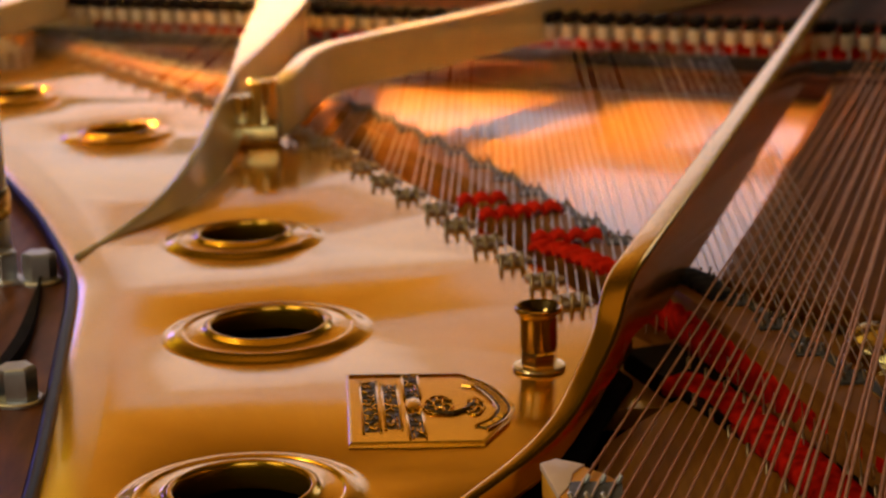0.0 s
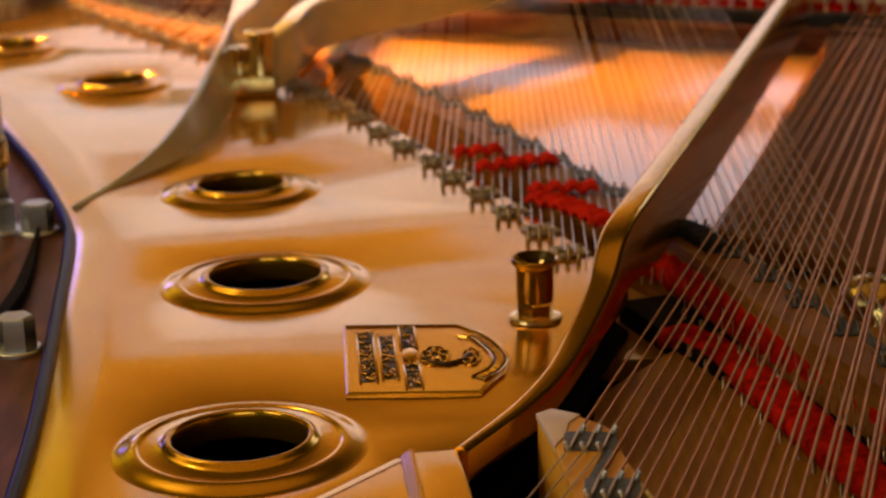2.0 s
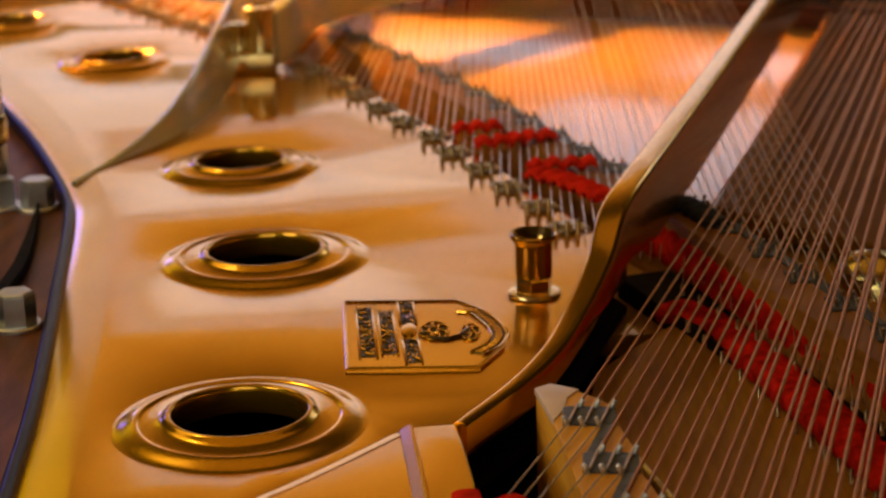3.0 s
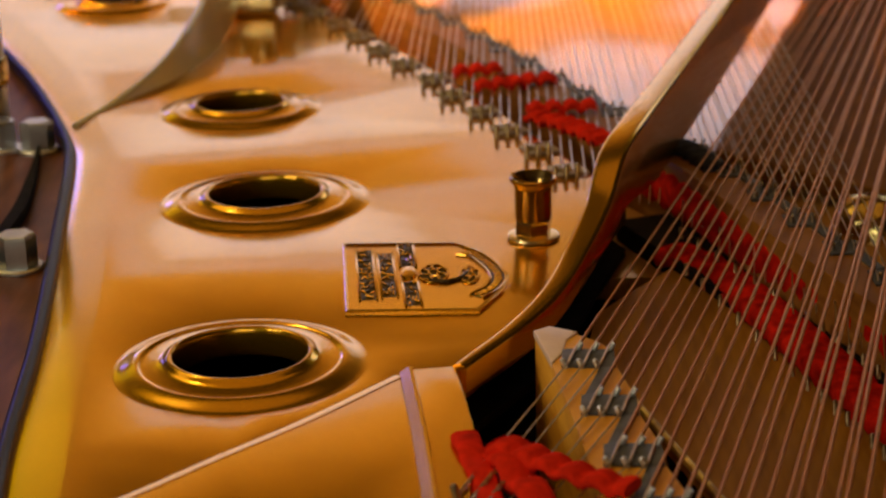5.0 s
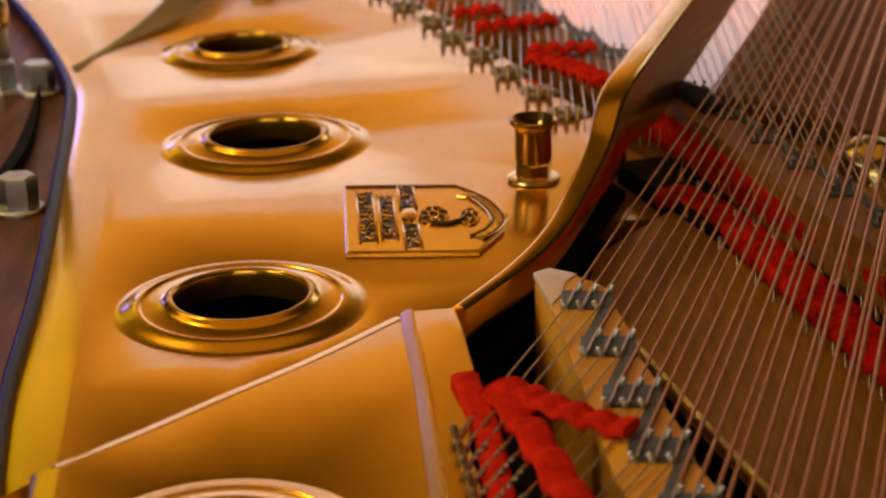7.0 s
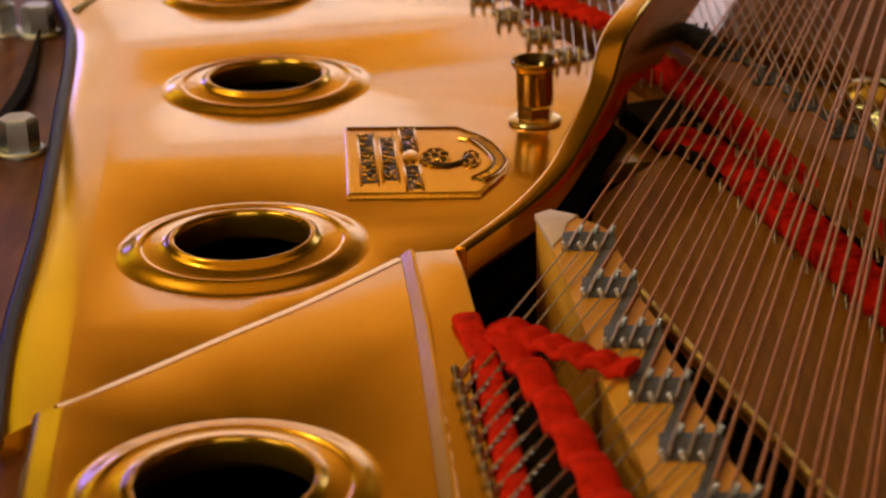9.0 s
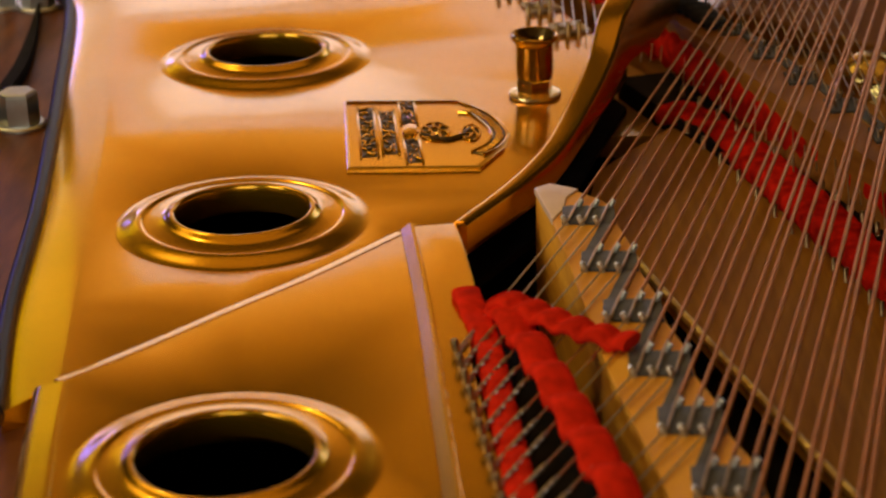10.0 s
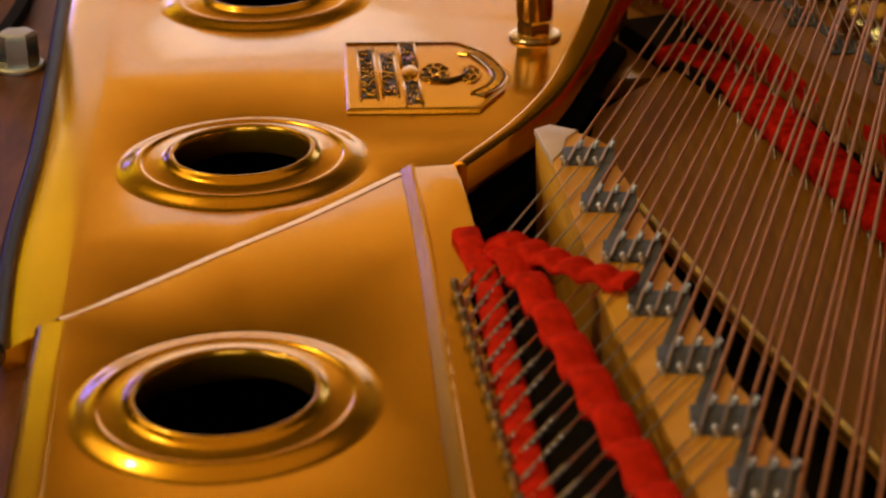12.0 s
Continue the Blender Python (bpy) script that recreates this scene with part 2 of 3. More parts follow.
def tube(pts, r, n=6, bm=None):
    bm = bm or bmesh.new()
    pts = [Vector(p) for p in pts]
    rings = []
    for i, p in enumerate(pts):
        d = (pts[min(i + 1, len(pts) - 1)] - pts[max(i - 1, 0)]).normalized()
        s = d.cross(Vector((0, 0, 1)))
        s = s.normalized() if s.length > 1e-4 else Vector((1, 0, 0))
        u = s.cross(d)
        rings.append([bm.verts.new(p + r * (s * math.cos(2 * math.pi * k / n) + u * math.sin(2 * math.pi * k / n))) for k in range(n)])
    for a, b in zip(rings, rings[1:]):
        for k in range(n):
            bm.faces.new((a[k], a[(k + 1) % n], b[(k + 1) % n], b[k]))
    bm.faces.new(rings[0])
    bm.faces.new(rings[-1])
    return bm


def along(poly, y):
    """x of a falling polyline of (x, y) at y."""
    for (xa, ya), (xb, yb) in zip(poly, poly[1:]):
        if yb <= y <= ya:
            return xa + (xb - xa) * (ya - y) / (ya - yb)
    return poly[0][0] if y > poly[0][1] else poly[-1][0]


# ---- the hall: out of view, closes the place and feeds the reflections ----
thing("floor", box(-4.5, 4.5, -4.5, WALL_Y, -1.05, -0.95), FLOOR_WOOD, "dark wooden stage floor boards", "floor", kind="structure")
thing("ceiling", box(-4.5, 4.5, -4.5, WALL_Y, 3.3, 3.4), DARK_WALL, "dark hall ceiling", "ceiling", kind="structure")
thing("wall_south", box(-4.5, 4.5, -4.6, -4.5, -0.95, 3.3), DARK_WALL, "dark hall wall behind the stage", "wall", kind="structure")
thing("wall_west", box(-4.6, -4.5, -4.5, WALL_Y, -0.95, 3.3), DARK_WALL, "dark hall side wall", "wall", kind="structure")
thing("wall_east", box(4.5, 4.6, -4.5, WALL_Y, -0.95, 3.3), DARK_WALL, "dark hall side wall", "wall", kind="structure")
wall = base("wall_north", (0, 0, 0), "unseen ochre wall with a long low opening that shapes the plate's reflections", "wall", kind="structure")
part("wall_below", box(-4.5, 4.5, WALL_Y, WALL_Y + 0.2, -0.95, -0.1), DARK_WALL, wall)
part("wall_above", box(-4.5, 4.5, WALL_Y, WALL_Y + 0.2, 1.40, 3.3), PLASTER, wall)
part("wall_pier", box(-4.5, -1.75, WALL_Y, WALL_Y + 0.2, -0.1, 1.44), DARK_WALL, wall)
part("wall_pier", box(0.94, 4.5, WALL_Y, WALL_Y + 0.2, -0.1, 1.44), DARK_WALL, wall)
# Unseen bars added to break the pale reflection on the plate into bands.
for z0, z1 in ((1.10, 1.18), (1.27, 1.31)):
    part("transom", box(-1.75, 0.94, WALL_Y - 0.02, WALL_Y + 0.03, z0, z1, 0.01), RAIL_WOOD, wall)

# ---- piano case: rim, soundboard ----
# left edge of the plate, from the far end to the near one
EDGE = [(-0.52, 1.95), (-0.42, 1.66), (-0.323, 1.435), (-0.282, 1.330), (-0.243, 1.211), (-0.230, 1.147), (-0.216, 1.038), (-0.203, 0.935), (-0.192, 0.838), (-0.183, 0.734), (-0.170, 0.645)]
edge3 = curve_points([(x, y, 0) for x, y in EDGE], 6)
rim_line = edge3 + [Vector((-0.150, 0.50, 0)), Vector((-0.10, 0.36, 0))]
rim_poly = [(p.x + 0.012, p.y) for p in rim_line] + [(-0.30, 0.36), (-1.0, 0.5), (-1.0, 2.4), (-0.55, 2.4)]
thing("inner_rim", slab(rim_poly[::-1], -0.06, -0.012), MAHOGANY, "varnished red-brown mahogany inner rim ledge", "piano rim")
case = base("piano_case", (0, 0, -0.95), "black lacquered grand piano case standing on legs", "piano case")
UP = Matrix.Translation((0, 0, 0.95))
part("outer_rim", box(-1.02, -0.96, 0.0, 2.6, -0.35, 0.08, 0.006), BLACK, case, at=UP)
# Unseen spine, raised to keep low side light off the bass strut.
part("spine", box(0.86, 0.92, 0.0, 2.6, -0.35, 0.14, 0.006), BLACK, case, at=UP)
part("tail_rim", box(-0.96, 0.86, -0.06, 0.0, -0.35, 0.02, 0.006), BLACK, case, at=UP)
part("front_rail", box(-0.96, 0.86, 2.54, 2.6, -0.35, 0.10, 0.006), BLACK, case, at=UP)
part("bottom_panel", box(-0.96, 0.86, 0.0, 2.54, -0.35, -0.30), BLACK_MATT, case, at=UP)
for lx, ly in ((-0.8, 2.3), (0.75, 2.3), (0.0, 0.25)):
    leg = lathe([(0.035, -0.95), (0.05, -0.90), (0.05, -0.6), (0.08, -0.42), (0.08, -0.35)], 24, lx, ly)
    part("leg", capped(leg), BLACK, case, at=UP)
soundboard = base("soundboard", (0, 0, -0.05), "amber varnished spruce soundboard with dark shadow gaps", "soundboard")
for i in range(22):
    x0 = -0.75 + 0.075 * i
    part("plank", box(x0 + 0.0002, x0 + 0.0748, 1.02 if x0 < 0.08 else 0.9, 2.35, -0.048, -0.036), SPRUCE, soundboard, at=Matrix.Translation((0, 0, 0.05)))

# ---- the cast-iron plate ----
plate = base("cast_iron_plate", (0, 0, 0), "gold-bronzed cast-iron piano plate with ringed holes and struts", "piano plate")
HOLES = [(-0.400, 1.790, 0.0250), (-0.277, 1.612, 0.0258), (-0.140, 1.262, 0.0278), (-0.107, 1.060, 0.0308), (-0.0975, 0.819, 0.0297)]
NEAR_HOLE = (-0.082, 0.591, 0.0303)
HITCH = [(-0.52, 2.25), (-0.484, 2.18), (-0.329, 1.908), (-0.228, 1.749), (-0.133, 1.604), (-0.067, 1.444), (-0.016, 1.314), (0.029, 1.187), (0.061, 1.093), (0.100, 1.03)]
FAR_EDGE = [(x + 0.012, y + 0.012) for x, y in HITCH]
# flat part of the main panel, its left border is the foot of the sloping margin
MARGIN = [(-0.50, 1.97), (-0.395, 1.68), (-0.295, 1.445), (-0.255, 1.335), (-0.222, 1.215), (-0.208, 1.147), (-0.190, 1.038), (-0.177, 0.935), (-0.168, 0.838), (-0.158, 0.734), (-0.151, 0.662)]
CREASE = [(-0.151, 0.659), (-0.124, 0.686), (-0.095, 0.718), (-0.063, 0.752), (-0.028, 0.795)]
LIP = [(-0.004, 0.799), (0.021, 0.842), (0.038, 0.874), (0.0504, 0.911), (0.063, 0.952), (0.073, 0.990), (0.089, 1.041)]
margin_xy = [(p.x, p.y) for p in curve_points([(x, y, 0) for x, y in MARGIN], 6)]
main_poly = FAR_EDGE[:-1] + [(0.092, 1.050)] + LIP[::-1] + CREASE[::-1] + margin_xy[::-1]
part("main_panel", slab(main_poly[::-1], -0.014, 0.0, [(x, y, r * 1.8) for x, y, r in HOLES], bevel=0.0018, sharp=margin_xy), GOLD, plate)
# Added black sheet below the panel, stands for the shade inside the holes.
part("hole_dark_sheet", slab(main_poly[::-1], -0.034, -0.030), BLACK_MATT, plate, "matt black sheet added to darken the hole interiors")
# margin that slopes up to the outer edge
bm = bmesh.new()
mpath, epath = curve_points([(x, y, 0) for x, y in MARGIN], 6), curve_points([(x, y, 0) for x, y in EDGE], 6)
rows = []
for a, b in zip(mpath, epath):
    d = b - a
    rows.append([bm.verts.new(a + Vector((0.0, 0, 0.0))), bm.verts.new(a + d * 0.12 + Vector((0, 0, -0.0003))), bm.verts.new(a + d * 0.55 + Vector((0, 0, -0.0019))), bm.verts.new(a + d * 0.93 + Vector((0, 0, -0.0033))), bm.verts.new(b + Vector((0, 0, -0.0040))), bm.verts.new(b + Vector((0, 0, -0.014))), bm.verts.new(a + Vector((0, 0, -0.0135)))])
for a, b in zip(rows, rows[1:]):
    for i in range(7):
        bm.faces.new((a[i], a[(i + 1) % 7], b[(i + 1) % 7], b[i]))
bm.faces.new(rows[0])
bm.faces.new(rows[-1])
part("margin", bm, GOLD, plate, smooth=40)
# black painted bead along the outer edge
part("edge_bead", sweep([p + Vector((-0.0018, 0, -0.0040)) for p in epath], [(0.0034 * math.cos(a), 0.0055 * math.sin(a)) for a in [math.pi * 2 * k / 10 for k in range(10)]]), BLACK, plate, "black lacquered bead", smooth=60)


def ring_profile(r, grow=1.0):
    pr = [(1.92, -0.001), (1.90, 0.00003), (1.85, 0.0002), (1.80, 0.0006), (1.74, 0.0013), (1.67, 0.0022), (1.60, 0.0029), (1.555, 0.0032), (1.525, 0.0033), (1.505, 0.0031), (1.49, 0.0027), (1.47, 0.0025), (1.44, 0.0025), (1.35, 0.0029), (1.24, 0.0034), (1.17, 0.0039), (1.13, 0.0047), (1.10, 0.0056), (1.07, 0.0062), (1.04, 0.0063), (1.015, 0.0060), (1.0, 0.0052), (0.99, 0.0028), (0.995, -0.004), (1.03, -0.0075), (1.25, -0.0085), (1.6, -0.009)]
    return [((1 + (a - 1) * grow) * r, z) for a, z in pr]


for hx, hy, hr in HOLES:
    part("hole_ring", lathe(ring_profile(hr), 72, hx, hy, closed=True), GOLD, plate, smooth=50)
# near panel, a little lower, with its own ringed hole
RIB = [(-0.028, 0.797), (-0.0203, 0.716), (-0.0143, 0.633), (-0.0092, 0.561), (-0.0060, 0.52), (0.003, 0.40)]
near_poly = [(-0.122, 0.40), (0.011, 0.40)] + [(x + 0.003, y) for x, y in RIB[::-1][1:]] + CREASE[::-1][1:] + [(-0.1490, 0.655), (-0.1472, 0.632), (-0.1450, 0.609), (-0.1372, 0.537), (-0.128, 0.45)]
part("near_panel", slab(near_poly, -0.014, 0.003, [(NEAR_HOLE[0], NEAR_HOLE[1], NEAR_HOLE[2] * 1.6)], bevel=0.0028), GOLD, plate)
bm = lathe(ring_profile(NEAR_HOLE[2], 0.86), 72, NEAR_HOLE[0], NEAR_HOLE[1], closed=True)
for v in bm.verts:
    v.co.z = v.co.z * 0.8 + 0.003
part("hole_ring", bm, GOLD, plate, smooth=50)
# fold along the near panel's outer side: a soft crest, a slope and a steep flank
FOLD = [(-0.1465, 0.6575), (-0.1442, 0.632), (-0.1420, 0.609), (-0.1342, 0.537), (-0.125, 0.45), (-0.119, 0.40)]
part("fold", sweep(curve_points([(x, y, 0.003) for x, y in FOLD], 6), [(0.0, -0.017), (-0.0005, -0.0004), (0.0004, 0.0003), (0.0012, 0.0005), (0.0024, 0.0003), (0.0040, -0.0001), (0.0075, -0.0008), (0.0105, -0.0015), (0.0125, -0.0024), (0.0140, -0.0060), (0.0150, -0.0170)]), GOLD, plate, smooth=60)
# gentle fall along the seam between the panels
part("seam_slope", sweep(curve_points([(x, y, 0) for x, y in CREASE], 6), [(0.0038, -0.004), (0.0038, 0.0030), (0.0032, 0.0033), (0.0006, 0.0030), (-0.0014, 0.0026), (-0.0021, 0.0016), (-0.0023, -0.004)]), GOLD, plate, smooth=25)
# rib along the bass hitch strip
rib = curve_points([(x, y, 0) for x, y in RIB[::-1]], 6)
part("rib", sweep(rib, [(0.0, -0.016), (0.0, 0.0020), (0.0002, 0.0026), (0.0009, 0.0033), (0.0050, 0.0059), (0.0056, 0.0061), (0.0064, 0.0060), (0.0070, 0.0050), (0.0078, -0.016)]), GOLD, plate, smooth=12)
STRIP_R = [(-0.003, 0.800), (0.0005, 0.770), (0.004, 0.735), (0.003, 0.700), (0.0015, 0.665), (0.006, 0.620), (0.010, 0.580), (0.016, 0.530), (0.034, 0.40)]
strip_poly = [(x + 0.0035, y) for x, y in RIB] + STRIP_R[::-1]
part("hitch_strip", slab(strip_poly, -0.016, 0.0046, bevel=0.0010), GOLD, plate)


def strut(name, top_path, width, depth, mat, r=0.003, n=10, flank=None):
    """A strut whose upper left edge follows the path; it hangs depth(t) below it. flank(t) draws its right foot out into a slope."""
    p = curve_points(top_path, n)

    def section(t):
        sec = rounded(0, width(t), -depth(t), 0, r)
        return sec[:-1] + [(sec[-1][0] + flank(t), sec[-1][1])] if flank else sec
    return part(name, sweep(p, section), mat, plate, smooth=40)


LIPZ = [(-0.0045, 0.799, 0.0065), (0.021, 0.842, 0.009), (0.038, 0.874, 0.014), (0.0504, 0.911, 0.0205), (0.063, 0.952, 0.031), (0.0725, 0.990, 0.0455), (0.089, 1.041, 0.050), (0.118, 1.14, 0.050), (0.216, 1.477, 0.050), (0.343, 1.913, 0.050), (0.46, 2.30, 0.050)]
strut("bass_strut", LIPZ, lambda t: 0.007 + 0.008 * min(1, t * 2), lambda t: 0.013 + 0.030 * min(1, max(0, (t - 0.32) * 3.2)), GOLD)
A_PATH = [(-0.246, 1.238, 0.0005), (-0.226, 1.290, 0.004), (-0.205, 1.345, 0.014), (-0.191, 1.41, 0.028), (-0.183, 1.50, 0.045), (-0.182, 1.60, 0.052), (-0.188, 1.75, 0.055), (-0.195, 1.99, 0.055), (-0.205, 2.35, 0.055)]
strut("treble_strut", A_PATH, lambda t: 0.0055 + 0.045 * min(1, max(0, (t - 0.62) / 0.26)), lambda t: min(0.041, 0.004 + 0.075 * t), GOLD_LIT, flank=lambda t: min(0.008, 0.025 * t) * max(0, min(1, (0.72 - t) * 6)))
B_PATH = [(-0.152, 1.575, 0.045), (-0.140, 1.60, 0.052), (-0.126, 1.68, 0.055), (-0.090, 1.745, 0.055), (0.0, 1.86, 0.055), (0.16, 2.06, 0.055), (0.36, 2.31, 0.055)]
strut("tenor_strut", B_PATH, lambda t: 0.016, lambda t: 0.042, GOLD_LIT)
strut("outer_strut", [(-0.550, 1.76, 0.002), (-0.535, 1.82, 0.035), (-0.52, 1.90, 0.055), (-0.475, 2.10, 0.055), (-0.43, 2.33, 0.055)], lambda t: 0.045, lambda t: 0.012 + 0.03 * t, GOLD_LIT)
# Added panel covering the soundboard; its brown stands for shade there.
part("bass_shade_panel", slab([(0.160, 1.205), (0.30, 1.05), (0.86, 1.0), (0.86, 2.3), (0.49, 2.3), (0.368, 1.91), (0.241, 1.477)], -0.03, -0.018, bevel=0.002), SHADE_BROWN, plate, "dark brown panel added for the shade under the bass strings")
# Added block, fills the far bass corner with black.
thing("corner_block", slab([(0.41, 1.78), (0.50, 1.62), (0.86, 1.5), (0.86, 2.3), (0.50, 2.3)], -0.018, 0.004, bevel=0.002), BLACK_MATT, "matt black block added to darken the far bass corner", "case block")
part("far_web", box(-0.6, 0.5, 2.30, 2.36, -0.02, 0.055, 0.006), GOLD_LIT, plate)


# maker's crest: a raised shield with lettered panels, a ribbon and a small ornament
SHIELD = [(-0.0604, 0.9776), (-0.0329, 0.9771), (-0.0012, 0.9754), (0.0102, 0.9624), (0.0195, 0.943), (0.0240, 0.9225), (0.0205, 0.902), (0.0086, 0.8750), (-0.0239, 0.8755), (-0.0542, 0.877)]
bm = slab(SHIELD[::-1], 0.0, 0.0020, bevel=0.0010)
bm.normal_update()
bmesh.ops.inset_region(bm, faces=[f for f in bm.faces if abs(f.normal.z) > 0.98], thickness=0.0016)
bm.normal_update()
bmesh.ops.inset_region(bm, faces=[f for f in bm.faces if abs(f.normal.z) > 0.98 and len(f.verts) == 3], thickness=0.0007, depth=-0.0008)
crest = part("crest", bm, GOLD, plate, smooth=8)
random.seed(4)


def lettering(a, b, width, n):
    """A sunken dark band from a to b with a raised frame and small worn bars for letters."""
    a, b = Vector((*a, 0)), Vector((*b, 0))
    run = (b - a).length
    m = Matrix.Translation((a + b) / 2) @ Matrix.Rotation(math.atan2(b.y - a.y, b.x - a.x), 4, "Z")
    part("panel", box(-run / 2, run / 2, -width / 2, width / 2, 0.0006, 0.0013, 0, 1, m), PATINA, crest, "dark patinated ground between letters")
    for y in (-width / 2 - 0.0007, width / 2 + 0.0007):
        part("bar", box(-run / 2 - 0.001, run / 2 + 0.001, y - 0.0007, y + 0.0007, 0.0008, 0.0024, 0.0005, 2, m), GOLD, crest)
    step = run / n
    for k in range(n):
        x = -run / 2 + (k + 0.5) * step
        for j in range(3):
            u = m @ Matrix.Translation((x + random.uniform(-0.2, 0.2) * step, (j - 1) * width * 0.30, 0)) @ Matrix.Rotation(random.uniform(-0.7, 0.7), 4, "Z")
            part("letter_bar", box(-step * 0.30, step * 0.30, -width * 0.09, width * 0.09, 0.0009, 0.0021 + random.uniform(-0.0003, 0.0004), 0.0003, 1, u), random.choice((GOLD, GOLD, PATINA)), crest)


lettering((-0.0489, 0.9668), (-0.0438, 0.8938), 0.0068, 11)
lettering((-0.0381, 0.9612), (-0.0337, 0.8973), 0.0062, 9)
lettering((-0.0281, 0.9750), (-0.0258, 0.9400), 0.0066, 5)
lettering((-0.0246, 0.9180), (-0.0221, 0.8848), 0.0062, 5)
part("boss", lathe([(0.0, 0.0032), (0.0022, 0.0031), (0.0034, 0.0026), (0.0040, 0.0010)], 24, -0.0253, 0.929, 1, 2.6), GOLD, crest)
ap = curve_points([(0.0003, 0.9599, 0.0012), (0.0080, 0.9545, 0.0012), (0.0158, 0.9352, 0.0012), (0.0185, 0.9198, 0.0012), (0.0151, 0.9054, 0.0012), (0.0075, 0.8950, 0.0012)], 6)
part("ribbon", sweep(ap, [(-0.0030, -0.0004), (-0.0030, 0.0003), (0.0030, 0.0003), (0.0030, -0.0004)]), PATINA, crest, "dark patinated ribbon")
part("bar", sweep(ap, [(0.0030, -0.0004), (0.0032, 0.0010), (0.0040, 0.0012), (0.0045, -0.0004)]), GOLD, crest)
part("bar", sweep(ap, [(-0.0045, -0.0004), (-0.0040, 0.0012), (-0.0032, 0.0010), (-0.0030, -0.0004)]), GOLD, crest)
for k in range(1, len(ap) - 1):
    d = (ap[k + 1] - ap[k - 1]).normalized()
    m = Matrix.Translation(ap[k]) @ Matrix.Rotation(math.atan2(d.y, d.x) + random.uniform(-0.5, 0.5), 4, "Z")
    part("letter_bar", box(-0.0008, 0.0008, -0.0021, 0.0021, -0.0004, 0.0011, 0.0003, 1, m), GOLD, crest)
# ornament: two clusters of scrolls joined by a curl
for cx, cy, rx, ry, count in ((-0.0131, 0.9281, 0.0072, 0.0135, 7), (0.0045, 0.9254, 0.0046, 0.0120, 5)):
    part("ornament", lathe([(0.0, 0.0016), (0.7, 0.0015), (1.0, 0.0008)], 24, cx, cy, rx, ry), PATINA, crest, "dark patinated ornament ground")
    for k in range(count):
        t = 2 * math.pi * k / count + 0.4
        px, py = cx + rx * 0.62 * math.cos(t), cy + ry * 0.62 * math.sin(t)
        part("scroll", tube([(px + rx * 0.34 * math.cos(t + w), py + ry * 0.30 * math.sin(t + w), 0.0020) for w in (0, 1.1, 2.2, 3.3, 4.4)], 0.0007, 6), GOLD, crest)
    rim = [(cx + rx * math.cos(w), cy + ry * math.sin(w), 0.0014) for w in [2 * math.pi * i / 20 for i in range(20)]]
    part("scroll", tube(rim + rim[:1], 0.0008, 6), GOLD, crest)
part("scroll", tube([(-0.0195, 0.924, 0.0018), (-0.013, 0.9165, 0.0020), (-0.006, 0.9155, 0.0020), (0.001, 0.921, 0.0020), (0.0045, 0.931, 0.0018)], 0.0010, 8), PATINA, crest)


# ---- nose bolts, hex bolts ----
def nose_bolt(x, y, top=0.033, flare=0.0124, body=0.0093):
    ob = base("nose_bolt", (x, y, 0.0005), "polished brass nose bolt with a flared cup top", "bolt", "brass nose bolts")
    part("washer", capped(lathe([(0.0136, 0), (0.0138, 0.0006), (0.0134, 0.0014), (0.0120, 0.0018), (0.0095, 0.0018)], 48)), BRASS, ob)
    hexa = lathe([(body * 1.00, 0.0018), (body * 1.04, 0.0024), (body * 1.04, 0.0085), (body * 1.0, 0.0095), (body * 0.9, 0.0098)], 6)
    bmesh.ops.rotate(hexa, cent=(0, 0, 0), matrix=Matrix.Rotation(radians(18), 3, "Z"), verts=hexa.verts)
    part("hex_base", capped(hexa), BRASS_DARK, ob, "dark brass hexagonal foot", smooth=20)
    part("cup", lathe([(body * 0.93, 0.0095), (body * 1.0, 0.0100), (body * 1.03, 0.012), (body * 1.03, top - 0.0062), (body * 1.08, top - 0.0045), (flare * 0.95, top - 0.0030), (flare, top - 0.0020), (flare, top - 0.0008), (flare * 0.95, top), (flare * 0.86, top - 0.0004), (flare * 0.74, top - 0.003), (body * 0.78, top - 0.006), (body * 0.76, top - 0.014), (0.0002, top - 0.014)], 48), BRASS_DARK, ob)
    return ob


nose_bolt(0.0385, 0.985)
ob = base("nose_bolt", (-0.159, 1.562, 0.0005), "tall brass nose bolt on a square brass foot", "bolt", "brass nose bolts")
part("foot", box(-0.0195, 0.0195, -0.013, 0.013, 0.0, 0.0165, 0.0025, 3), BRASS, ob)
part("barrel", capped(lathe([(0.0112, 0.0165), (0.0104, 0.020), (0.0104, 0.045), (0.0125, 0.0485), (0.0128, 0.0505), (0.0115, 0.0515), (0.008, 0.050)], 48, 0.0075, -0.001)), BRASS, ob)
part("barrel", capped(lathe([(0.0078, 0.0165), (0.0072, 0.018), (0.0072, 0.035), (0.0084, 0.037), (0.0080, 0.0385), (0.006, 0.0385)], 40, -0.0095, 0.001)), BRASS, ob)
# Dome made up to carry the golden glint seen between the strings.
thing("glint_dome", capped(lathe([(0.022, -0.036), (0.0215, -0.030), (0.0195, -0.023), (0.016, -0.018), (0.011, -0.0145), (0.005, -0.0130)], 40, 0.234, 1.085)), HAMMERED, "round brass dome added for the golden glint below the bass strings", "boss")


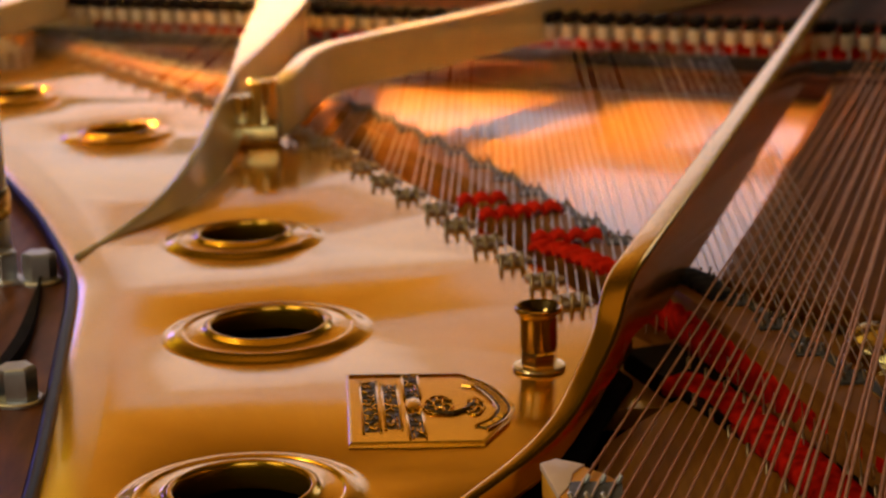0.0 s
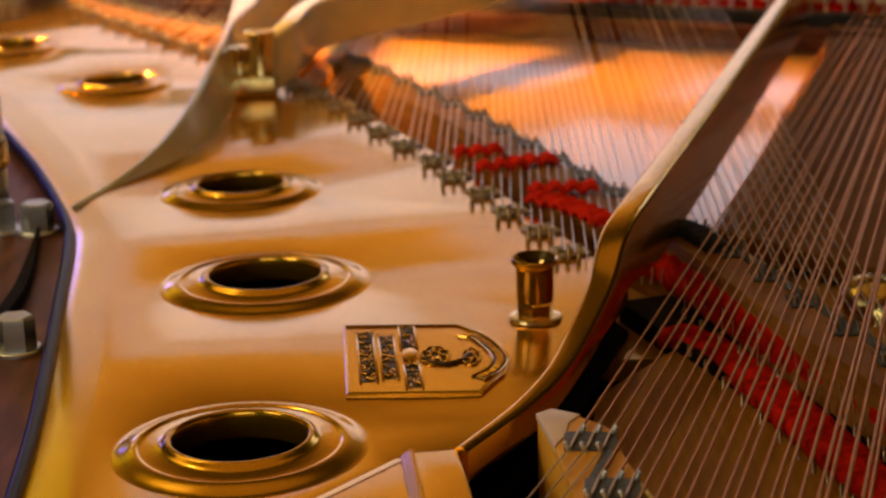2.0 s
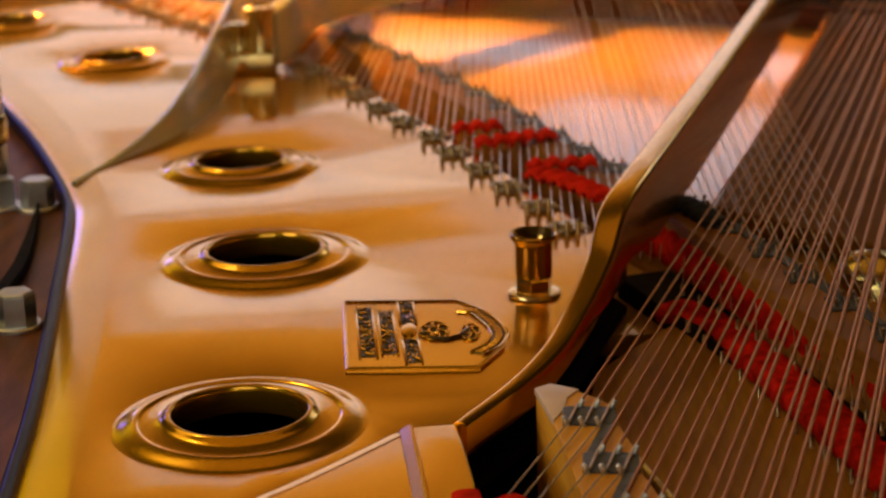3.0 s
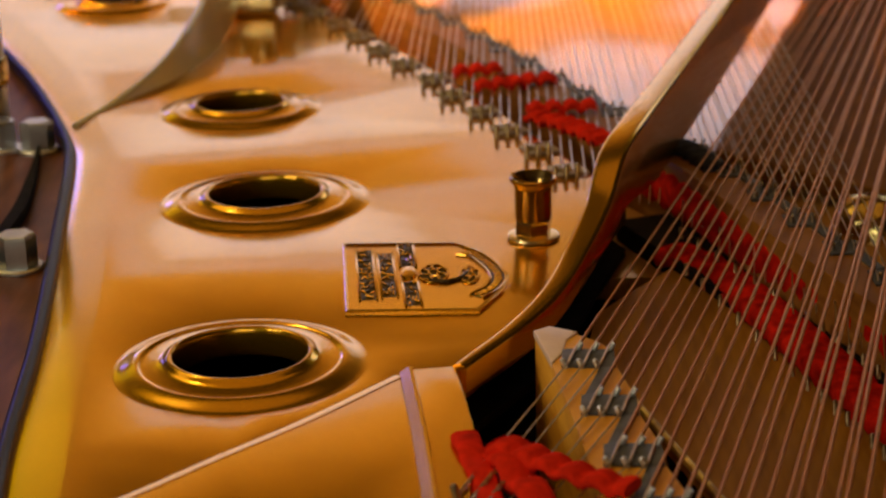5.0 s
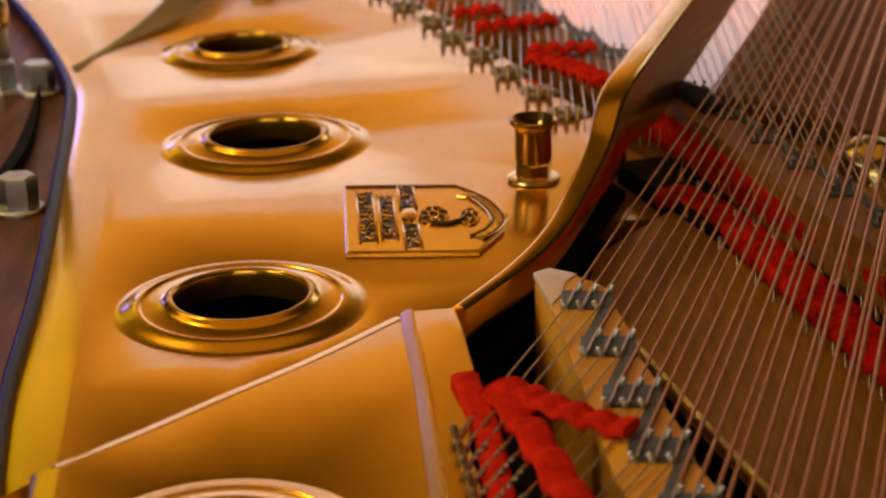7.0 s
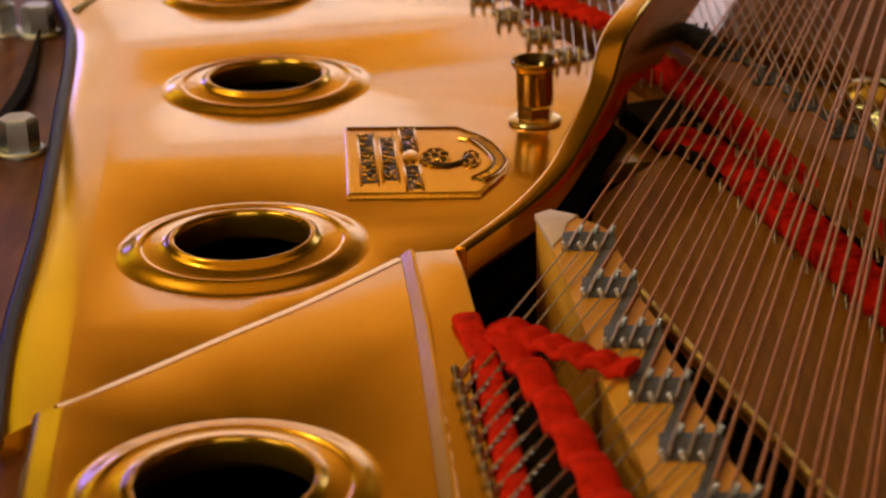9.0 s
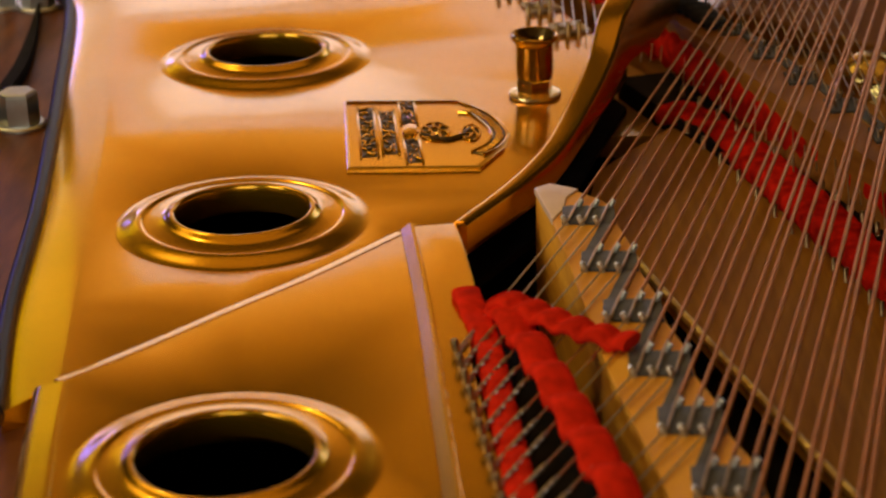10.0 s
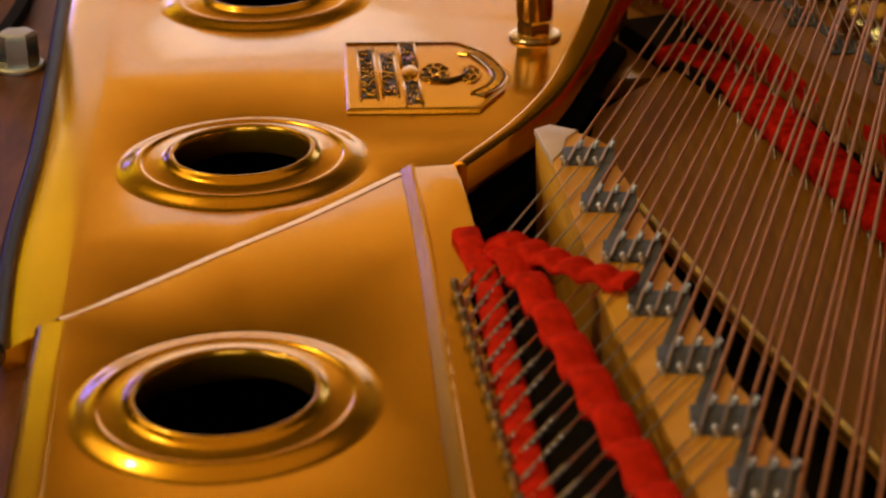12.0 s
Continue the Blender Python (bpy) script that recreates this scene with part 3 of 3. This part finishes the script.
def hex_bolt(x, y, turn):
    ob = base("hex_bolt", (x, y, -0.0118), "zinc-plated hexagonal plate bolt on the wooden rim", "bolt", "rim bolts")
    part("washer", capped(lathe([(0.0135, 0), (0.0135, 0.0016), (0.0125, 0.0024), (0.011, 0.0024)], 32)), STEEL, ob)
    head = capped(lathe([(0.0104, 0.0024), (0.0106, 0.003), (0.0106, 0.0175), (0.0098, 0.0190), (0.0085, 0.0195)], 6))
    bmesh.ops.rotate(head, cent=(0, 0, 0), matrix=Matrix.Rotation(radians(turn), 3, "Z"), verts=head.verts)
    part("head", head, STEEL, ob, smooth=20)


for bx, by, bt in ((-0.2640, 1.218, 14), (-0.2885, 1.222, 40), (-0.2310, 0.990, 8), (-0.228, 0.72, 20)):
    hex_bolt(bx, by, bt)
steel_post = base("steel_post", (-0.307, 1.25, -0.012), "tall grey steel post with a brass collar on the rim", "post")
part("shaft", capped(lathe([(0.019, 0.0), (0.019, 0.035), (0.0185, 0.11), (0.016, 0.122), (0.010, 0.126)], 40)), STEEL, steel_post)
part("collar", lathe([(0.0192, 0.035), (0.0205, 0.037), (0.0205, 0.052), (0.0192, 0.054)], 40), BRASS, steel_post)
# Curved black strip on the rim, tapered at both ends.
strap = [Vector(p) for p in ((-0.262, 1.21, -0.008), (-0.252, 1.13, -0.007), (-0.247, 1.06, -0.006), (-0.252, 0.97, -0.006), (-0.262, 0.88, -0.006))]
thing("rim_black_strip", sweep(curve_points(strap, 8), lambda t: [(-0.0006 - 0.0035 * math.sin(math.pi * t), -0.004), (-0.0005 - 0.003 * math.sin(math.pi * t), 0.002), (0.0005 + 0.003 * math.sin(math.pi * t), 0.002), (0.0006 + 0.0035 * math.sin(math.pi * t), -0.004)]), BLACK_MATT, "curved matt black strip lying on the wooden rim", "strap")

# ---- the long bridge and its strings ----
BRIDGE = [(-0.50, 2.235), (-0.458, 2.176), (-0.277, 1.930), (-0.102, 1.727), (-0.055, 1.619), (0.012, 1.459), (0.057, 1.337), (0.100, 1.218), (0.135, 1.143), (0.155, 1.080), (0.173, 1.010), (0.197, 0.925), (0.230, 0.82)]
BTOP = 0.003
long_bridge = base("long_bridge", (0, 0, -0.036), "long maple bridge with graphited notches and steel pins", "bridge")
DOWN = Matrix.Translation((0, 0, 0.036))
bpath = curve_points([(x, y, 0) for x, y in BRIDGE], 6)
part("bridge_body", sweep([p + Vector((-0.006, -0.012, 0)) for p in bpath], [(-0.012, -0.036), (-0.010, BTOP - 0.003), (-0.008, BTOP), (0.014, BTOP), (0.016, BTOP - 0.003), (0.018, -0.036)]), MAPLE_SHADED, long_bridge, at=DOWN)
pin_mesh = mesh_of("bridge_pin", capped(lathe([(0.0009, -0.001), (0.0009, 0.0042), (0.0005, 0.0046)], 8)), PIN)
pad_mesh = mesh_of("notch_pad", box(-0.0085, 0.0085, -0.010, 0.010, 0.0, 0.0014, 0.0004, 1), GRAPHITE)
link_mesh = mesh_of("notch_link", box(-0.0035, 0.0035, -0.016, 0.016, 0.0, 0.0011, 0.0004, 1), GRAPHITE)
treble_pts = []
gy = 2.14
while gy > 0.87:
    gx = along(BRIDGE, gy)
    part("notch_pad", pad_mesh, None, long_bridge, at=DOWN @ Matrix.Translation((gx, gy, BTOP)))
    nx = along(BRIDGE, gy - 0.022)
    part("notch_link", link_mesh, None, long_bridge, at=DOWN @ Matrix.Translation(((gx + 0.0075 + nx - 0.001) / 2 + 0.002, gy - 0.018, BTOP)) @ Matrix.Rotation(radians(12), 4, "Z"))
    for j in (-1, 0, 1):
        px = gx + j * (0.0056 if gx > -0.11 else 0.0078)
        part("bridge_pin", pin_mesh, None, long_bridge, at=DOWN @ Matrix.Translation((px - 0.0010, gy + 0.006, BTOP + 0.0012)) @ Matrix.Rotation(radians(14), 4, "Y"))
        part("bridge_pin", pin_mesh, None, long_bridge, at=DOWN @ Matrix.Translation((px + 0.0010, gy - 0.006, BTOP + 0.0012)) @ Matrix.Rotation(radians(-14), 4, "Y"))
        treble_pts.append((px, gy))
    gy -= 0.0455 if gx > -0.11 else 0.030

hitch_mesh = mesh_of("hitch_pin", capped(lathe([(0.0014, -0.002), (0.0014, 0.0060), (0.0010, 0.0068)], 10)), DARK_PIN)
bar_mesh = mesh_of("duplex_bar", box(-0.0075, 0.0075, -0.0022, 0.0022, 0.0, 0.0030, 0.0010, 2), DARK_PIN)
feltpad_mesh = mesh_of("pad", box(-0.0095, 0.0095, -0.010, 0.010, 0.0, 0.0018, 0.0007, 2), GREY_FELT)


def rest_unit(x, y):
    """A duplex rest on its grey pad, with its hitch pin, standing on the plate."""
    ob = base("string_rest", (x, y, 0.0002), "dark brass duplex string rest on a grey felt pad", "string rest", "duplex string rests")
    part("pad", feltpad_mesh, None, ob, "grey felt pad", at=Matrix.Translation((0.002, 0.010, 0)) @ Matrix.Rotation(radians(20), 4, "Z"))
    part("bar", bar_mesh, None, ob, at=Matrix.Translation((0, 0.004, 0.0014)))
    for dx, dy in ((-0.0062, -0.006), (0.0005, -0.003), (0.0068, -0.001)):
        part("hitch_pin", hitch_mesh, None, ob, at=Matrix.Translation((dx, dy, 0.0012)) @ Matrix.Rotation(radians(-8), 4, "X"))


yy = 2.15
random.seed(8)
while yy > 1.08:
    rest_unit(along(HITCH, yy) + random.uniform(-0.001, 0.003), yy)
    yy -= 0.0455 if yy < 1.75 else 0.030

DAMP = [(-0.55, 2.185), (0.45, 1.745)]


def damp_y(x):
    return DAMP[0][1] + (x - DAMP[0][0]) * (DAMP[1][1] - DAMP[0][1]) / (DAMP[1][0] - DAMP[0][0])


for px, py in treble_pts:
    z = BTOP + 0.0028
    slope = 0.03 + 0.11 * min(1, max(0, (-px - 0.02) / 0.1))
    if px < 0.112:
        hy = py - 0.05
        for _ in range(40):
            hx = px - slope * (py - hy)
            if hx <= along(HITCH, hy) + 0.001 or hy < 1.06:
                break
            hy -= 0.006
        zh = 0.0045
    else:
        hy, hx, zh = py - 0.085, px - 0.012, -0.016
        z = BTOP + 0.0026
    far_x = px + 0.015 if px < 0.10 else px + (2.24 - py) * (0.02 + 0.25 * (px - 0.10))
    fy = 2.24
    thing("treble_string", tube([(hx, hy, zh), (px, py, z), (far_x, fy, -0.004 if px > 0.112 else z - 0.004)], 0.0005 if px < 0.112 else 0.00038, 5), WIRE, "thin plain steel piano string over the long bridge", "string", "treble strings")

# ---- dampers and the far action ----
damper_src = None
for i in range(62):
    x = -0.53 + 0.0165 * i
    if x > 0.46:
        break
    m = pose(x, damp_y(x) + 0.05, 0.004, 0, 0, -24)
    if damper_src is None:
        damper_src = base("damper", (0, 0, 0), "white felt damper head under a dark wooden block", "damper", "row of dampers")
        part("felt_head", box(-0.0052, 0.0052, -0.014, 0.014, 0.012, 0.026, 0.002, 2), IVORY, damper_src, "white felt")
        part("block", box(-0.005, 0.005, -0.014, 0.014, 0.026, 0.037, 0.001, 1), BLACK_MATT, damper_src)
        part("wire", tube([(0, 0.004, 0), (0, 0.004, 0.014)], 0.0012, 6), STEEL, damper_src)
        damper_src.matrix_basis = m
    else:
        copy_thing(damper_src, m)
rail_m = pose(-0.04, damp_y(-0.04), 0, 0, 0, math.degrees(math.atan2(DAMP[1][1] - DAMP[0][1], DAMP[1][0] - DAMP[0][0])))
thing("agraffe_rail", box(-0.62, 0.62, 0.050, 0.066, -0.036, -0.014, 0.003, 2, rail_m), RAIL_WOOD, "red-brown rail under the strings", "rail")
thing("damper_guide_rail", box(-0.62, 0.62, 0.105, 0.125, -0.036, -0.008, 0.003, 2, rail_m), BLACK, "black damper guide rail", "rail")
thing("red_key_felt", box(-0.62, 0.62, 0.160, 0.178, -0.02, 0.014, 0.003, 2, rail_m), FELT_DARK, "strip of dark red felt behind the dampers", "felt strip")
thing("pin_block", box(-0.62, 0.62, 0.185, 0.42, -0.03, 0.012, 0.004, 2, rail_m), RAIL_WOOD, "red-brown pin block carrying tuning pins", "pin block")
thing("fallboard", box(-0.7, 0.7, 0.45, 0.47, -0.03, 0.035, 0.003, 2, rail_m), BLACK, "black lacquered board behind the action", "board")

# ---- bass bridge ----
bass_bridge = base("bass_bridge", (0, 0, -0.06), "stepped maple bass bridge with graphited notches and paired pins", "bridge")
BD = Matrix.Translation((0, 0, 0.06))
BZ = 0.008
left = [(0.0325, 0.829), (0.0385, 0.788), (0.0450, 0.715), (0.0510, 0.645), (0.0600, 0.581), (0.0685, 0.517), (0.085, 0.40)]
body = [(0.039, 0.833), (0.0505, 0.826), (0.060, 0.816)]
PADS = [(0.0535 + 0.0048 * k + 0.0002 * k * k, 0.7940 - 0.0515 * k + 0.0010 * k * k) for k in range(9)]
for cx, cy in PADS:
    body += [(cx + 0.0120, cy + 0.011), (cx + 0.0120, cy - 0.008)]
part("bridge_body", slab(left[::-1] + body, -0.058, BZ, bevel=0.0007), MAPLE, bass_bridge, at=BD)
part("end_cap", slab([(0.0318, 0.829), (0.038, 0.7905), (0.0435, 0.803), (0.0455, 0.817), (0.0512, 0.8265), (0.039, 0.8345)], BZ - 0.002, BZ + 0.0008, bevel=0.0005), MAPLE_END, bass_bridge, "pale chamfered bridge end", at=BD)
bpin = mesh_of("bridge_pin", capped(lathe([(0.0011, -0.001), (0.0011, 0.0032), (0.0007, 0.0037)], 10)), STEEL)
bpad = mesh_of("notch_pad", slab([(-0.0118, -0.0075), (0.0090, -0.0098), (0.0112, -0.0085), (0.0118, 0.0095), (-0.0075, 0.0118), (-0.0105, 0.0105)], 0.0, 0.0012, bevel=0.0003), GRAPHITE)
bass = []
for k, (cx, cy) in enumerate(PADS):
    part("notch_pad", bpad, None, bass_bridge, at=BD @ Matrix.Translation((cx, cy, BZ)))
    if k < 8:
        nx, ny = PADS[k + 1]
        part("notch_link", slab([(nx - 0.0112, ny + 0.004), (nx - 0.0040, ny + 0.010), (cx + 0.0112, cy - 0.006), (cx + 0.0045, cy - 0.009)], BZ, BZ + 0.0010, bevel=0.0003), GRAPHITE, bass_bridge, at=BD)
    for j in (-1, 0, 1):
        px, py = cx + j * 0.0068, cy + j * -0.0008
        part("bridge_pin", bpin, None, bass_bridge, at=BD @ Matrix.Translation((px + 0.0034, py + 0.0092, BZ + 0.001)) @ Matrix.Rotation(radians(22), 4, "Y"))
        part("bridge_pin", bpin, None, bass_bridge, at=BD @ Matrix.Translation((px - 0.0034, py - 0.0088, BZ + 0.001)) @ Matrix.Rotation(radians(-24), 4, "Y"))
        bass.append((px, py, k))
# board beyond the bridge, a bright tube for its lit edge, over the dark pit
thing("bridge_apron", slab([(0.071, 0.861), (0.098, 0.753), (0.122, 0.666), (0.141, 0.599), (0.175, 0.48), (0.60, 0.48), (0.60, 1.0), (0.140, 1.0), (0.112, 1.016), (0.086, 0.978), (0.068, 0.950), (0.060, 0.90)], -0.0365, -0.030, bevel=0.0012), APRON, "brown varnished board under the bass strings", "board")
apron_edge = curve_points([(0.062, 0.886, -0.0295), (0.071, 0.861, -0.0295), (0.098, 0.753, -0.0295), (0.122, 0.666, -0.0295), (0.141, 0.599, -0.0295), (0.175, 0.48, -0.0295)], 6)
thing("lit_edge_tube", tube(apron_edge, 0.0019, 8), LIT_EDGE, "thin golden tube added for the light on the board edge", "moulding")
# Added black sheet in place of the deep shade under the bridge.
thing("pit_dark_sheet", box(-0.2, 0.7, 0.25, 1.018, -0.062, -0.06), BLACK_MATT, "matt black sheet put in for the shade under the bridge", "case floor")

# ---- bass strings ----
hp_mesh = mesh_of("hitch_pin", capped(lathe([(0.0017, -0.003), (0.0017, 0.007), (0.0012, 0.008)], 10)), DARK_PIN)
for i, (px, py, k) in enumerate(bass):
    slope = 0.320 - 0.0062 * k
    z = BZ + 0.0024
    hx, hy = -0.0030 + 0.0016 * i, 0.671 - 0.0128 * i
    end_y = 2.12
    r = 0.00070 + 0.000012 * i
    st = base("bass_string", (px, py, z), "copper-wound bass string running over the bass bridge", "string", "bass strings")
    start = 0.016
    part("winding", tube([(slope * start, start, 0), (slope * (end_y - py), end_y - py, 0.006)], r, 8), COPPER, st, "copper winding")
    part("core", tube([(slope * start * 1.6, start * 1.6, 0), (0.0022, 0.0088, -0.0002), (-0.0022, -0.0084, -0.0002)], 0.00070, 6), WIRE, st)
    if hy > 0.30:
        a, b = Vector((px - 0.0022, py - 0.0084, BZ + 0.0022)), Vector((hx, hy, 0.0055))
        d = b - a
        o = Vector((px, py, z))
        part("tail", tube([a - o, a + d * 0.72 - o], 0.00042, 6), WIRE, st, "plain steel tail")
        bm = bmesh.new()
        for ph in (0, math.pi):
            pts = []
            for s in range(15):
                u = 0.72 + 0.28 * s / 14
                q = a + d * u - o
                pts.append(q + Vector((0.0006 * math.cos(ph + s * 1.6), 0, 0.0006 * math.sin(ph + s * 1.6))))
            tube(pts, 0.00058, 5, bm)
        part("twisted_loop", bm, WIRE, st, "twisted steel loop")
        part("hitch_pin", hp_mesh, None, plate, at=Matrix.Translation((hx, hy, 0.002)) @ Matrix.Rotation(radians(-12), 4, "Y"))


# ---- felts ----
def felt_strip(name, path, half, thick, mat, label, group="", wave=0.0, pitch=0.012, n=14):
    """A soft padded strip, woven up and down between the strings."""
    p = curve_points(path, n)
    run = 0.0
    pts = [p[0]]
    lift = [0.0]
    for a, b in zip(p, p[1:]):
        run += (b - a).length
        lift.append(wave * (2 * abs(math.sin(math.pi * run / pitch)) ** 0.7 - 1))
        pts.append(b)
    pts = [q + Vector((0, 0, l)) for q, l in zip(pts, lift)]
    sec = [(half * math.copysign(abs(math.cos(a)) ** 0.6, math.cos(a)), thick * math.copysign(abs(math.sin(a)) ** 0.8, math.sin(a))) for a in [2 * math.pi * k / 16 for k in range(16)]]
    count = len(pts) - 1
    return thing(name, sweep(pts, lambda t: [(s * (1 + 0.06 * math.sin(9 * t + s * 300)) * (1 - 0.10 * (abs(lift[int(t * count)]) / (wave + 1e-9)) if wave else 1), u) for s, u in sec]), mat, label, "felt strip", group, smooth=70)


RED = "soft bright red felt strip woven between the strings"
felt_strip("felt_strip", [(0.0125, 0.704, 0.0105), (0.019, 0.698, 0.0110), (0.030, 0.686, 0.0110), (0.045, 0.672, 0.0110), (0.0605, 0.661, 0.0105)], 0.0072, 0.0026, FELT, RED, "red felts", 0.0014, 0.0115)
felt_strip("felt_strip", [(0.014, 0.704, 0.006), (0.0235, 0.669, 0.0065), (0.0345, 0.620, 0.0065), (0.0455, 0.570, 0.0065), (0.0550, 0.525, 0.0065), (0.074, 0.42, 0.0065)], 0.0074, 0.0034, FELT, RED, "red felts", 0.0031, 0.026)
felt_strip("felt_strip", [(0.0005, 0.722, 0.006), (0.0070, 0.683, 0.0035), (0.0105, 0.640, 0.003), (0.0150, 0.590, 0.003), (0.0200, 0.530, 0.003), (0.035, 0.42, 0.003)], 0.0058, 0.003, FELT, RED, "red felts", 0.0010, 0.021)
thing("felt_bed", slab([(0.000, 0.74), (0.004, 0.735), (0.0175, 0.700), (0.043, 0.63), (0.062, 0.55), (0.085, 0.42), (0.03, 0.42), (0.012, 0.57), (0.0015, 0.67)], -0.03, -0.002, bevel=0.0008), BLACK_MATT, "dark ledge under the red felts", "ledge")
felt_strip("felt_strip", [(-0.001, 1.325, 0.0055), (0.014, 1.328, 0.006), (0.032, 1.330, 0.006)], 0.0070, 0.0030, FELT, RED, "red felts", 0.0024, 0.0112)
felt_strip("felt_strip", [(0.013, 1.285, 0.0055), (0.031, 1.288, 0.006), (0.050, 1.297, 0.006), (0.067, 1.300, 0.006)], 0.0075, 0.0030, FELT, RED, "red felts", 0.0024, 0.0112)
felt_strip("felt_strip", [(0.045, 1.218, 0.0065), (0.064, 1.221, 0.0068), (0.088, 1.222, 0.0068)], 0.0072, 0.0030, FELT, RED, "red felts", 0.0024, 0.0112)
felt_strip("felt_strip", [(0.048, 1.206, 0.0055), (0.063, 1.188, 0.006), (0.078, 1.164, 0.006), (0.088, 1.142, 0.006)], 0.0085, 0.0030, FELT, RED, "red felts", 0.0024, 0.0112)
# the tenor felts under the bass strings, their shade put into the darker red
SHADED_RED = "red felt strip, darkened in colour for the shade under the bass strings"
felt_strip("felt_strip", [(0.108, 1.140, -0.014), (0.121, 1.113, -0.014), (0.1355, 1.062, -0.014), (0.154, 1.003, -0.014), (0.164, 0.970, -0.014), (0.190, 0.885, -0.014), (0.226, 0.76, -0.014)], 0.0080, 0.011, FELT_DARK, SHADED_RED, "red felts", 0.0015, 0.018)
felt_strip("felt_strip", [(0.1155, 1.033, -0.0275), (0.137, 0.995, -0.0275), (0.160, 0.900, -0.0255), (0.1805, 0.808, -0.0245), (0.203, 0.715, -0.0245)], 0.0125, 0.006, FELT_DARK, SHADED_RED, "red felts", 0.0015, 0.018)
hitch_bar = base("tenor_hitch_bar", (0.16, 0.93, -0.036), "black bar with hitch pins between red felts", "hitch bar")
HB = Matrix.Translation((-0.16, -0.93, 0.036))
part("bar", sweep(curve_points([(0.105, 1.09, -0.036), (0.128, 1.025, -0.036), (0.163, 0.925, -0.036), (0.188, 0.84, -0.036), (0.22, 0.72, -0.036)], 6), [(-0.016, 0), (-0.016, 0.012), (0.016, 0.012), (0.016, 0)]), BLACK_MATT, hitch_bar, at=HB)
for line in ([(0.122, 1.045), (0.163, 0.925), (0.188, 0.84), (0.212, 0.75)], [(0.118, 0.985), (0.150, 0.845), (0.170, 0.765), (0.184, 0.70)]):
    hp = curve_points([(x, y, -0.026) for x, y in line], 6)
    for k, p in enumerate(hp):
        part("hitch_pin", hp_mesh, None, hitch_bar, at=HB @ Matrix.Translation(p + Vector((0, 0, 0.005))) @ Matrix.Rotation(radians(-15), 4, "X") @ Matrix.Diagonal((0.7, 0.7, 0.6, 1)))
felt_strip("felt_strip", [(0.120, 1.150, 0.003), (0.1277, 1.134, 0.005), (0.1370, 1.115, 0.0055), (0.1460, 1.085, 0.004)], 0.008, 0.004, BLUE_BLACK, "blue-black felt wedge at the strut", "", 0.001, 0.01)
